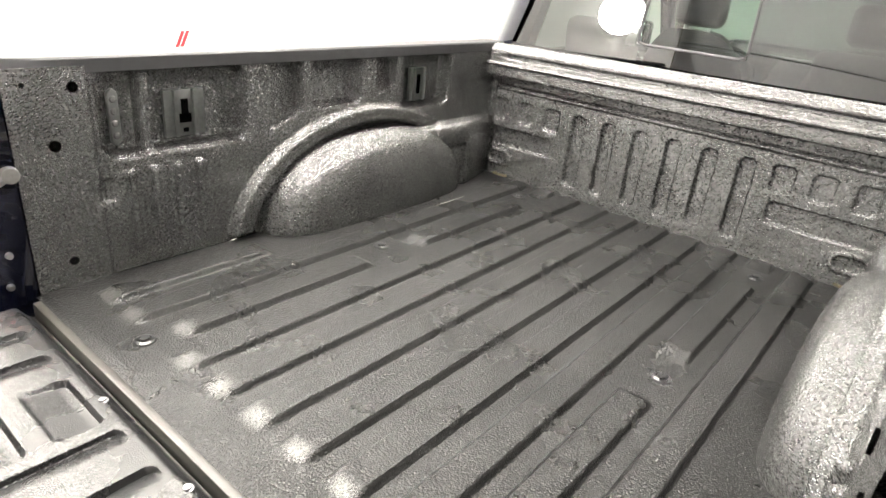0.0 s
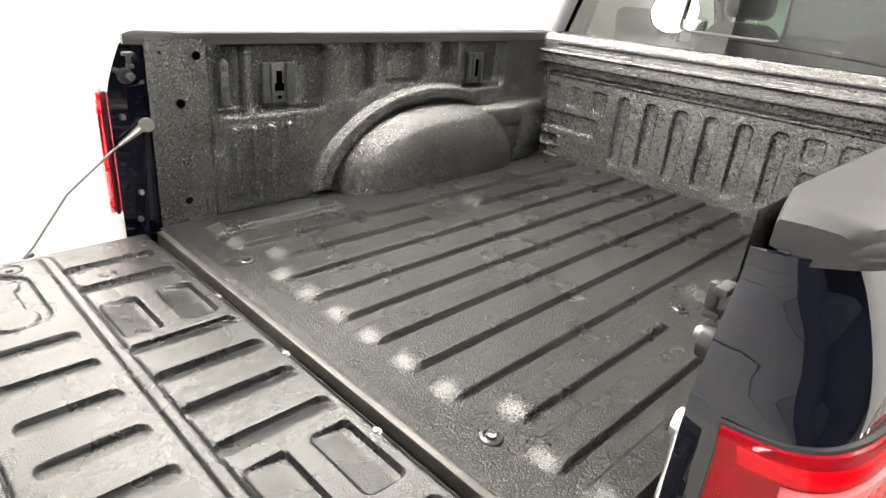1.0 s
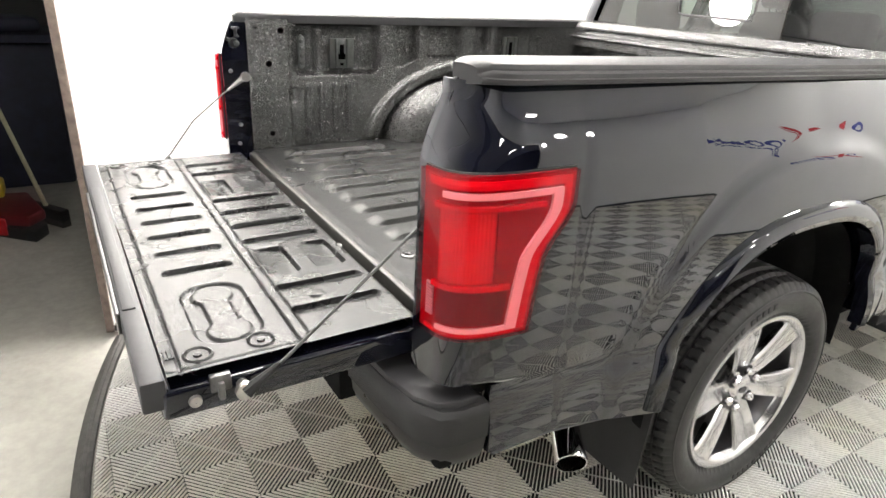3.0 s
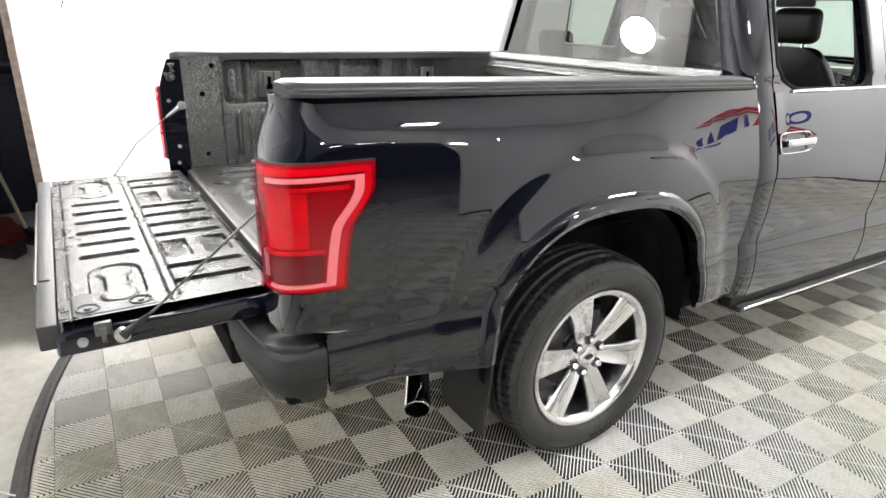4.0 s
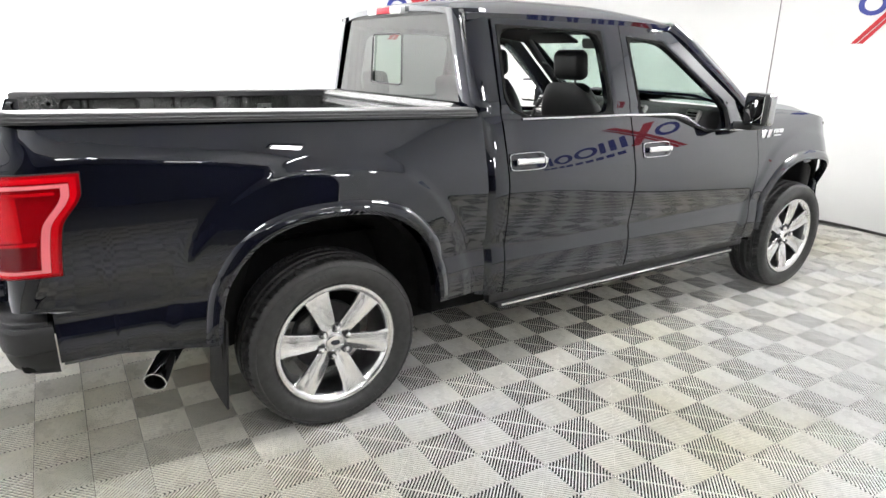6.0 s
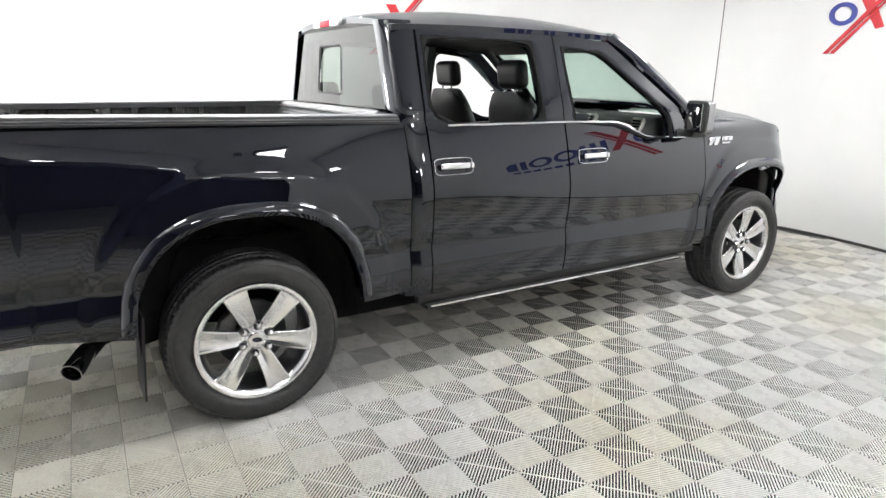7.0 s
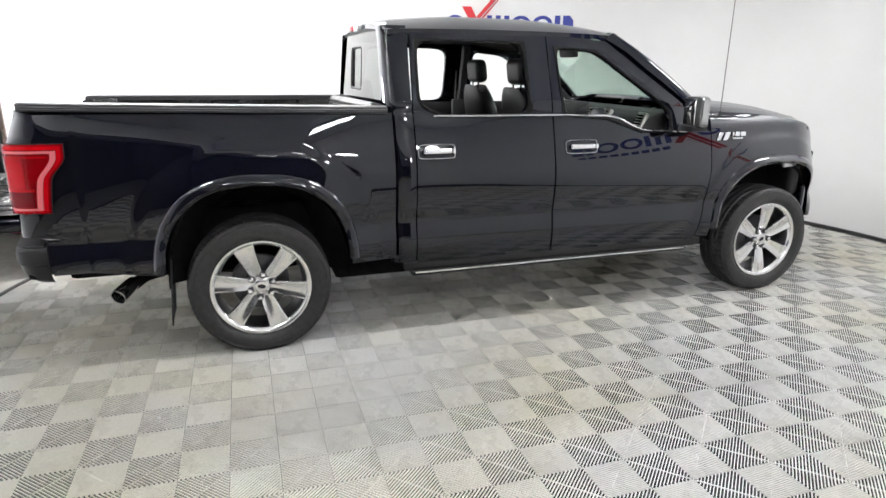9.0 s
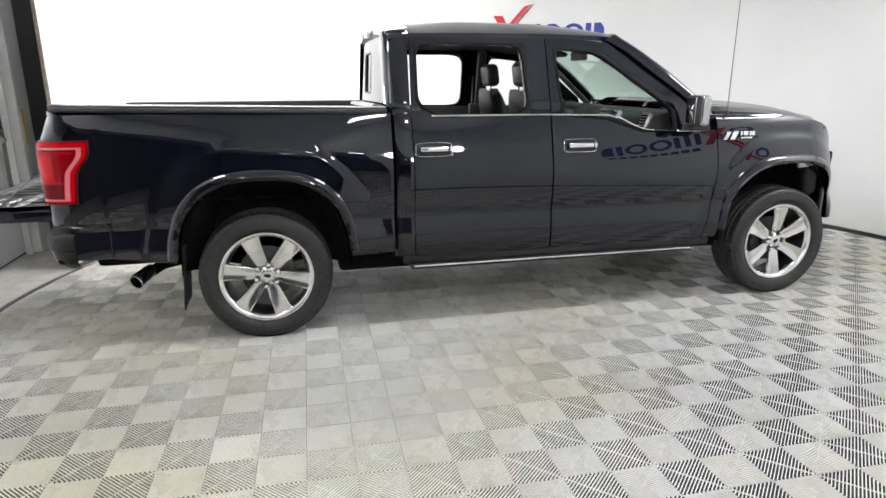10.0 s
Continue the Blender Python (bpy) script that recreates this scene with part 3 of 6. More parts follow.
def SIDE(z, y=1.2):
    """Half the body's width at a height and a place along it."""
    z, y = np.broadcast_arrays(np.asarray(z, float), np.asarray(y, float))
    u = np.clip((y - SIDE_Y[0]) / (SIDE_Y[1] - SIDE_Y[0]), 0, len(SIDE_Y) - 1.001)
    v = np.clip((z - SIDE_Z[0]) / (SIDE_Z[1] - SIDE_Z[0]), 0, len(SIDE_Z) - 1.001)
    i, j = u.astype(int), v.astype(int)
    u, v = u - i, v - j
    return (SIDE_X[i, j] * (1 - u) + SIDE_X[i + 1, j] * u) * (1 - v) + (SIDE_X[i, j + 1] * (1 - u) + SIDE_X[i + 1, j + 1] * u) * v


BED0, BED1 = -0.85, 0.80


def lift(s, y):
    """How far the top of a bed side rises over level: a little to the rear on the passenger's side."""
    return 0.012 - 0.018 * y if s > 0 else -0.005 + 0 * y


def arch(y, y0, hw, z0, top, n=2.5):
    """Height of a wheel opening's edge at y, or z0 outside it."""
    t = np.clip(1 - np.abs((np.asarray(y) - y0) / hw) ** n, 0, 1)
    return z0 + (top - z0) * t ** (1 / n)


def dense(y0, y1, marks, n=60, extra=14, w=0.06):
    s = [np.linspace(y0, y1, n)]
    for m in marks:
        s.append(m + np.sign(np.linspace(-1, 1, extra)) * np.abs(np.linspace(-1, 1, extra)) ** 2.5 * w)
    s = np.unique(np.concatenate(s).round(5))
    return s[(s >= y0) & (s <= y1)]


# plan of the rear corner: distance along it from y=BED0, y, inset
CORNER_Y = curve_at([0, 0.1, 0.17, 0.225, 0.265, 0.30, 0.34, 0.40], [BED0, -0.95, -1.02, -1.075, -1.113, -1.138, -1.157, -1.168])
CORNER_I = curve_at([0, 0.1, 0.17, 0.225, 0.265, 0.30, 0.34, 0.40], [0, 0.001, 0.004, 0.011, 0.022, 0.037, 0.066, 0.152])
CORNER_TOP = curve_at([0, 0.1, 0.17, 0.225, 0.265, 0.30, 0.34, 0.40], [0, 0.001, 0.006, 0.021, 0.046, 0.075, 0.112, 0.152])


def corner_inset(s, z):
    """Tight over the lamp, rounder above it."""
    k = np.clip((z - 1.22) / 0.06, 0, 1)
    return CORNER_I(s) * (1 - k) + CORNER_TOP(s) * k


def corner_points(s, z, off=0.0):
    """Points on the rear corner, s along it, z up; off: proud of it."""
    s, z = np.broadcast_arrays(s, z)
    up = np.clip((z - 1.24) / 0.13, 0, 1)
    side = SIDE(z, -0.9)
    x, y = side - corner_inset(s, z) * np.clip((side - 0.826) / 0.152, 0.3, 1.1), CORNER_Y(s) + 0.045 * up ** 1.3 * np.clip((-CORNER_Y(s) - 0.95) / 0.2, 0, 1)
    e = 1e-3
    dx, dy = -(corner_inset(s + e, z) - corner_inset(s - e, z)), CORNER_Y(s + e) - CORNER_Y(s - e)
    ln = np.hypot(dx, dy) + 1e-9
    return np.stack([x + off * (-dy / ln), y + off * (dx / ln), z], -1)


def side_skin(ys, zb, zt, nv=26):
    """Points of a body side between two curves of height."""
    ys = np.asarray(ys)
    v = np.linspace(0, 1, nv)
    Z = zb(ys)[:, None] * (1 - v) + zt(ys)[:, None] * v
    Y = np.repeat(ys[:, None], nv, 1)
    return np.stack([SIDE(Z, Y) + bulge(Y, Z), Y, Z], -1)


def bulge(Y, Z):
    """How far the sides swell round the wheels."""
    out = 0.0
    for yc, hw, top in ((0.01, 0.70, 1.215), (3.68, 0.66, 1.18)):
        q = (np.abs((Y - yc) / hw) ** 2.3 + np.abs(np.maximum(Z - 0.40, 0) / (top - 0.40)) ** 2.3) ** (1 / 2.3)
        out = out + 0.008 * step((q - 1) * 0.6, 0.05) + 0.036 * np.clip((1 - q) / 0.42, 0, 1)
    return out


ARCH_R = lambda y: arch(y, 0.01, 0.515, 0.50, 1.0)
ARCH_F = lambda y: arch(y, 3.68, 0.515, 0.47, 0.985)


def build_bedside(s):
    """One outer bed side with its flare, lamp and rail; s=1 the passenger's side."""
    fix = (lambda b: b) if s > 0 else mirrored
    ys = dense(BED0, BED1, (-0.505, 0.525), 70)
    side = side_skin(ys, lambda y: np.maximum(ARCH_R(y), 0.50 + 0.065 * np.clip((-y - 0.4) / 0.45, 0, 1)), lambda y: 1.37 + lift(s, y), 60)
    Z = np.linspace(0.565, 1.37 + lift(s, BED0), 60)
    end = np.where(Z > 0.755, 0.4, 0.19)
    k = np.linspace(0, 1, 41)[:-1, None]
    cor = corner_points(end[None] * (1 - k), np.repeat(Z[None, :], 40, 0))
    bed = part("bed_side", fix(sheet(np.concatenate([cor, side]), thick=(-0.02, 0, 0))), PAINT, truck)
    lip = [(float(SIDE(z, y)) - 0.004, y, z - 0.004) for y, z in ((-0.56, 0.522), (-0.70, 0.543), (-BED1 - 0.05, 0.565), (-0.95, 0.565), (-1.03, 0.565))]
    part("lower_lip", fix(tube(lip, 0.005, 6)), RAILCAP, bed, "dull rolled lip along the lower edge")
    # flare over the wheel
    a = np.linspace(0, 1, 70)
    yy = 0.01 + 0.535 * np.cos(math.pi * (1 - a))
    rows = []
    for k, (w, off) in enumerate(((0.0, -0.03), (0.0, 0.016), (0.018, 0.026), (0.04, 0.022), (0.058, 0.012), (0.064, -0.004))):
        t = np.clip(1 - np.abs((yy - 0.01) / 0.536) ** 2.5, 0, 1) ** 0.4
        cz, cy = 0.47 + (0.525 + w) * t, 0.01 + (yy - 0.01) * (0.505 + w) / 0.535
        rows.append(np.stack([SIDE(cz, cy) + bulge(cy, cz) + off - 0.006, cy, cz], -1))
    part("wheel_flare", fix(sheet(np.stack(rows, 1), flip=True)), PAINT, bed)
    # rail cap
    yr = np.concatenate([np.linspace(-1.110, -1.0, 16), np.linspace(-0.98, 0.775, 30)])
    inset = np.clip((-1.0 - yr) / 0.11, 0, 1) ** 2.4 * 0.040
    sec = ((0.795, 1.368), (0.795, 1.399), (0.799, 1.404), (0.84, 1.4055), (0.886, 1.403), (0.898, 1.399), (0.902, 1.392), (0.9025, 1.388), (0.906, 1.387), (0.912, 1.383), (0.913, 1.377), (0.9135, 1.375), (0.919, 1.373), (0.919, 1.366), (0.914, 1.363), (0.86, 1.358))
    P = []
    for y, i in zip(yr, inset):
        e = min(1, max(0, (-1.0 - y) / 0.12))
        xi, xo = 0.795 + 0.024 * e, 0.919 - i * 0.8
        P.append([(xi + (x - 0.795) / 0.124 * (xo - xi), y + 0.022 * e * ((x - 0.795) / 0.124) ** 2, z + float(lift(s, y)) - (0.010 * (max(0, -1.075 - y) / 0.035) ** 2 if z > 1.38 else 0)) for x, z in sec])
    P = np.array(P)
    bm = sheet(P, flip=True)
    for end in (0, -1):
        bm.faces.new([bm.verts.new(p) for p in P[end]])
    bmesh.ops.recalc_face_normals(bm, faces=bm.faces)
    part("rail_cap", fix(bm), RAILCAP, bed, "grey moulded plastic rail cap")
    # tail lamp: front edge by height
    front = curve_at([0.865, 0.90, 1.06, 1.15, 1.17, 1.245], [0.140, 0.138, 0.118, 0.058, 0.050, 0.047])

    def patch(a0, a1, z0, z1, off, nu=24, nv=30):
        Z = np.linspace(z0, z1, nv)
        u = np.linspace(0, 1, nu)
        A0 = np.array([a0(z) for z in Z]) if callable(a0) else np.full(nv, a0)
        A1 = np.array([a1(z) for z in Z]) if callable(a1) else np.full(nv, a1)
        SS = A1[None, :] * (1 - u[:, None]) + A0[None, :] * u[:, None]
        return sheet(corner_points(SS, np.repeat(Z[None], nu, 0), off), thick=corner_points(SS, np.repeat(Z[None], nu, 0), off - 0.012) - corner_points(SS, np.repeat(Z[None], nu, 0), off))
    lamp = part("tail_lamp", fix(patch(front, 0.385, 0.894, 1.238, 0.010)), RED_LENS, bed, "red tail lamp with a pink light guide")
    fr = lambda d: (lambda z: float(front(z)) + d)
    part("gasket", fix(patch(fr(-0.004), 0.388, 0.890, 1.2415, 0.005)), PLASTIC, lamp, "black rubber lamp gasket")
    part("rim_band", fix(patch(fr(0.011), fr(0.031), 0.905, 1.227, 0.0135)), RED_BRIGHT, lamp)
    part("rim_band", fix(patch(fr(0.031), 0.372, 1.212, 1.228, 0.0135)), RED_BRIGHT, lamp)
    part("rim_band", fix(patch(fr(0.031), 0.372, 0.900, 0.9075, 0.0135)), RED_BRIGHT, lamp)
    part("light_guide", fix(patch(fr(0.033), fr(0.058), 0.910, 1.206, 0.0165)), LIGHT_GUIDE, lamp)
    part("light_guide", fix(patch(fr(0.0585), 0.340, 1.194, 1.206, 0.0165)), LIGHT_GUIDE, lamp)
    part("light_guide", fix(patch(fr(0.0585), 0.345, 0.910, 0.920, 0.0165)), LIGHT_GUIDE, lamp)
    part("inner_lens", fix(patch(fr(0.069), 0.345, 0.928, 1.004, 0.0145)), RED_DEEP, lamp, "deep red reversing lens")
    part("inner_lens", fix(patch(fr(0.075), 0.228, 1.020, 1.178, 0.0125)), RED_LENS, lamp)
    part("lens_brow", fix(patch(fr(0.075), 0.355, 1.172, 1.181, 0.0195)), RED_BRIGHT, lamp)
    # fluted middle lens
    zz, aa = np.linspace(1.022, 1.168, 20), np.linspace(0.345, 0.232, 57)
    G = corner_points(np.repeat(aa[:, None], 20, 1), np.repeat(zz[None], 57, 0), 0.014)
    G += 0.0005 * np.cos(aa * 2 * math.pi / 0.008)[:, None, None] * np.array((0.4, -0.9, 0.0))
    part("inner_lens", fix(sheet(G)), RED_BRIGHT, lamp, "fluted bright red lens")
    part("divider", fix(patch(fr(0.069), 0.356, 1.006, 1.017, 0.0195)), RED_BRIGHT, lamp)
    for k in range(11):
        part("reflector", fix(patch(0.356, 0.370, 0.934 + 0.0068 * k, 0.938 + 0.0068 * k, 0.0145, 4, 3)), LIGHT_GUIDE_CLEAR, lamp)
    part("cover", fix(patch(front, 0.385, 0.894, 1.238, 0.021)), LAMP_GLASS, lamp, "glossy clear red cover").visible_shadow = False
    return bed


for s in (1, -1):
    build_bedside(s)


# bed floor
def rib_height(U, V, x, y0, y1):
    """A floor rib: steep long sides, ends that ramp down to the floor."""
    d = np.abs(U - x) - 0.036
    ramp = np.clip(np.minimum((V - y0 + 0.02) / 0.055, (y1 - V) / 0.03), 0, 1)
    return 0.015 * step(d, 0.013) * ramp * ramp * (3 - 2 * ramp)


def rib_runs():
    """Each rib's place across and the stretches along which it stands: broken round the bolts and the wheel houses."""
    for k in range(-6, 6):
        x = (k + 0.5) * 0.1225 - 0.006
        if k in (-6, 5):
            yield x, [(-0.96, -0.50)]
        elif k in (-4, 3):
            yield x, [(-0.905, -0.325), (-0.115, 0.47), (0.64, 0.72)]
        else:
            yield x, [(-0.965, 0.72)]


def bed_floor():
    U, V = grid(-0.79, 0.79, -1.08, 0.735, (0.0028, 0.007))
    h = np.zeros_like(U)
    for x, runs in rib_runs():
        for y0, y1 in runs:
            h = np.maximum(h, rib_height(U, V, x, y0, y1))
    h -= 0.004 * step(V - 0.0 + 1.065, 0.012)
    return sheet(np.stack([U, V, 0.848 + h], -1))


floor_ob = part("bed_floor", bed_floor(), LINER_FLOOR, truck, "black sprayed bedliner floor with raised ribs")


def scuffs():
    """Pale worn patches on the rear ends of the floor ribs, ragged at their edges."""
    rng = np.random.default_rng(4)
    for x, runs in rib_runs():
        y0, y1 = runs[0]
        U, V = np.meshgrid(np.linspace(x - 0.05, x + 0.05, 66), np.linspace(y0 - 0.045, y0 + 0.055, 66), indexing="ij")
        Z = 0.8484 + rib_height(U, V, x, y0, y1)
        q = np.hypot((U - x) / rng.uniform(0.026, 0.034), (V - y0 - 0.004) / rng.uniform(0.016, 0.024))
        keep = rng.random(U.shape) < 0.9 * np.exp(-(q / 0.95) ** 3)
        part("scuff", sheet(np.stack([U, V, Z], -1), keep=keep[:-1, :-1]), SCUFF, floor_ob, "pale worn patch")


SCUFF = material("worn_pale_liner", (0.05, 0.05, 0.048), 0.4, spread=0.6, scale=200, bump=0.6, bump_scale=300)
scuffs()


def bed_front():
    """The wall at the cab's end, seen from behind: u across, v up. A beam along the top overhangs the pressed panel."""
    U, V = grid(-0.80, 0.80, 0.845, 1.40, (0.004, 0.003))
    y = np.full_like(U, 0.730)
    y -= 0.052 * step(1.272 - V, 0.012)
    y -= 0.016 * step(1.318 - V, 0.010) - 0.024 * step(1.325 - V, 0.010)
    y += 0.010 * step(rr(U, V, 0, 1.352, 0.72, 0.007, 0.006), 0.008)
    y += 0.026 * step(1.385 - V, 0.03)
    y -= 0.012 * step(rr(U, V, 0, 1.0, 0.765, 0.234, 0.03), 0.012)
    y -= 0.010 * step(rr(U, V, 0, 1.229, 0.765, 0.008, 0.007), 0.008)
    for k in range(6):
        y += 0.018 * step(rr(U, V, -0.358 + 0.1275 * k, 1.037, 0.027, 0.143, 0.024), 0.009)
    for c, hu in ((-0.635, 0.165), (0.548, 0.172)):
        y += 0.013 * step(rr(U, V, c, 1.022, hu, 0.037, 0.02), 0.009)
    for c in (-0.729, -0.606, -0.480, 0.395, 0.515, 0.639):
        y += 0.012 * step(rr(U, V, c, 1.137, 0.033, 0.044, 0.015), 0.009)
    for c in (-0.71, 0.655):
        y -= 0.008 * (step(rr(U, V, c, 0.930, 0.060, 0.036, 0.034), 0.008) - 1.6 * step(rr(U, V, c, 0.930, 0.046, 0.022, 0.021), 0.008))
    Z = V + 0.022 * (U + 0.8) / 1.6 * np.clip((V - 1.235) / 0.12, 0, 1)
    return sheet(np.stack([U, y, Z], -1))


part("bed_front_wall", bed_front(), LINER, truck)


def bed_inner(s):
    """The inner bed side: u along the truck, v up; d is the depth of pressing away from the load space."""
    U, V = grid(-1.07, 0.735, 0.845, 1.385, 0.0045)
    d = np.zeros_like(U)
    d -= 0.012 * step(U + 0.895, 0.014)
    pocket = step(rr(U, V, -0.674, 1.258, 0.197, 0.103, 0.035), 0.018)
    d += 0.055 * pocket
    d -= 0.034 * step(rr(U, V, -0.752, 1.265, 0.017, 0.12, 0.012), 0.014) * pocket
    p2 = step(rr(U, V, -0.131, 1.293, 0.101, 0.071, 0.03), 0.016)
    d += 0.05 * p2
    d += 0.055 * step(rr(U, V, 0.305, 1.275, 0.130, 0.099, 0.03), 0.016)
    # wedge-shaped pockets between
    for c, w, zb in ((-0.332, 0.056, 1.170), (0.088, 0.045, 1.235)):
        wedge = step(np.maximum(np.abs(U - c) - w, zb + (U - c + w) * 0.40 - V), 0.008)
        d += 0.045 * wedge * np.clip((U - c + w) / (2 * w) * 0.6 + 0.4, 0, 1)
    for k in range(4):
        d -= 0.018 * step(rr(U, V, -0.821 + 0.0635 * k, 1.007, 0.010, 0.110, 0.009), 0.009)
    d += 0.006 * step(rr(U, V, -0.88, 1.07, 0.022, 0.03, 0.01), 0.01)
    # ridge round the wheel house
    q = np.hypot(U / 1.04, (V - 0.80) * 1.33)
    d -= 0.034 * step(np.abs(q - 0.500) - 0.036, 0.016) * step(0.86 - V, 0.02)
    d += 0.020 * step(q - 0.47, 0.02)
    X = s * (0.80 + d)
    V = V + lift(s, U) * np.clip((V - 1.1) / 0.27, 0, 1)
    hole = np.hypot((U - 0.02) / 0.43, (V - 0.84) / 0.285) < 0.93
    keep = ~(hole[:-1, :-1] & hole[1:, 1:] & hole[1:, :-1] & hole[:-1, 1:])
    return sheet(np.stack([X, U, V], -1), flip=s > 0, keep=keep)


def wheelhouse(s):
    a = np.linspace(0, math.pi, 60)
    rows = []
    for w, k in ((0.82, 1.01), (0.775, 1.0), (0.745, 0.98), (0.722, 0.948), (0.703, 0.90), (0.688, 0.84), (0.677, 0.765), (0.669, 0.67), (0.664, 0.55), (0.661, 0.38), (0.659, 0.18), (0.658, 0.0)):
        rows.append(np.stack([np.full_like(a, s * w), 0.02 + 0.462 * k * np.cos(a) * np.abs(np.cos(a)) ** -0.18, 0.84 + 0.287 * k * np.sin(a) ** 0.85], -1))
    return sheet(np.stack(rows, 1), flip=s > 0)


for s in (1, -1):
    inner = part("bed_inner_side", bed_inner(s), LINER, truck)
    part("wheelhouse", wheelhouse(s), LINER, truck)
    fill = merged(prism([(0.83, 0.50), (0.72, 0.46), (0.705, 0.50), (0.765, 0.725), (0.83, 0.725)], 0.845, 1.05, "z", 0.015, 3), prism([(0.83, 0.10), (0.75, 0.20), (0.715, 0.34), (0.705, 0.46), (0.765, 0.725), (0.83, 0.725)], 1.01, 1.105, "z", 0.022, 3), prism([(0.81, 0.30), (0.725, 0.34), (0.71, 0.48), (0.81, 0.52)], 0.91, 1.04, "z", 0.012, 2))
    part("filler_housing", fill if s > 0 else mirrored(fill), LINER, truck)


# tailgate, lowered: x across, y to the rear
def tailgate():
    gate = tagged(new("tailgate"), "lowered black tailgate with an embossed liner")
    gate.parent = truck
    U, V = grid(-0.755, 0.755, -1.668, -1.106, 0.003)
    h = np.zeros_like(U)

    def ridge(d, depth=0.007, w=0.004, flank=0.009):
        return depth * step(np.abs(d) - w, flank)
    # two long seams across, and the framed field between them
    h -= ridge(np.where(np.abs(U) < 0.74, V + 1.402, 1), 0.006, 0.002, 0.007)
    h -= ridge(V + 1.642, 0.006, 0.002, 0.007)
    h -= ridge(rr(U, V, 0, -1.53, 0.742, 0.155, 0.03), 0.005, 0.002, 0.007)
    def channel(cu, cv, hv, hu=0.025, depth=0.012):
        """A pressed channel: one steep long side, the floor rising to the other."""
        ramp = np.clip(1.02 - (U - cu + hu) / (1.75 * hu), 0.0, 1) ** 1.3
        return depth * step(rr(U, V, cu, cv, hu, hv, 0.018), 0.005) * ramp
    for k in range(6):
        h -= channel(-0.31 + 0.124 * k, -1.52, 0.085)
    for sx in (-1, 1):
        h -= 0.008 * step(rr(U, V, sx * 0.54, -1.52, 0.140, 0.070, 0.060), 0.009)
        dumb = np.minimum(np.minimum(np.hypot(U - sx * 0.455, V + 1.52), np.hypot(U - sx * 0.625, V + 1.52)) - 0.046, rr(U, V, sx * 0.54, -1.52, 0.085, 0.030, 0.006))
        h += 0.006 * step(dumb, 0.007)
        for c in (0.50, 0.62):
            h -= channel(sx * c, -1.265, 0.112, 0.025, 0.014)
        for k in range(2):
            ramp = np.clip(0.75 + (V + 1.325 - 0.125 * k) / 0.09, 0.3, 1.0)
            h -= 0.014 * step(rr(U, V, sx * 0.33, -1.325 + 0.125 * k, 0.085, 0.040, 0.014), 0.007) * ramp
        h += 0.006 * step(np.hypot(U - sx * 0.56, V + 1.30) - 0.018, 0.01)
    for k in range(4):
        h -= channel(-0.186 + 0.124 * k, -1.262, 0.112, 0.025, 0.014)
    h -= 0.034 * step(-1.122 - V, 0.034)
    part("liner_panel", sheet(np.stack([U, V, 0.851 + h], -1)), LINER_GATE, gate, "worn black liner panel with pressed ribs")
    part("shell", box(-0.768, 0.768, -1.685, -1.135, 0.757, 0.826, 0.012, 3), PAINT, gate)
    part("top_cap", box(-0.765, 0.765, -1.718, -1.672, 0.785, 0.853, 0.005, 2), RAILCAP, gate, "grey plastic cap along the gate's edge")
    return gate


gate = tailgate()


# wheels
def tyre_mesh():
    n, R, W = 432, 0.407, 0.137
    prof = [(-0.105, 0.285), (-0.125, 0.30), (-0.137, 0.335), (-0.134, 0.365), (-0.122, 0.385)]
    lat = np.linspace(-0.114, 0.114, 34)
    prof += [(w, R - 0.012 * (abs(w) / 0.114) ** 3) for w in lat]
    prof += [(0.122, 0.385), (0.134, 0.365), (0.137, 0.335), (0.130, 0.308), (0.122, 0.298), (0.105, 0.285)]
    prof = np.array(prof)
    th = np.linspace(0, 2 * math.pi, n, endpoint=False)
    w = np.repeat(prof[None, :, 0], n, 0)
    r = np.repeat(prof[None, :, 1], n, 0)
    T = np.repeat(th[:, None], len(prof), 1)
    pitch = 72
    ph = (T * pitch / (2 * math.pi) + w * 9 * np.sign(w)) % 1
    on = np.abs(w) < 0.118
    groove = np.zeros_like(w)
    for g in (-0.072, -0.028, 0.028, 0.072):
        groove = np.maximum(groove, (np.abs(w - g) < 0.0065))
    groove = np.maximum(groove, ((ph < 0.17) & (np.abs(w) > 0.035)) * 0.8)
    r = r - 0.009 * groove * on
    P = np.stack([w, r * np.cos(T), r * np.sin(T)], -1)
    return sheet(P, wrap=True)


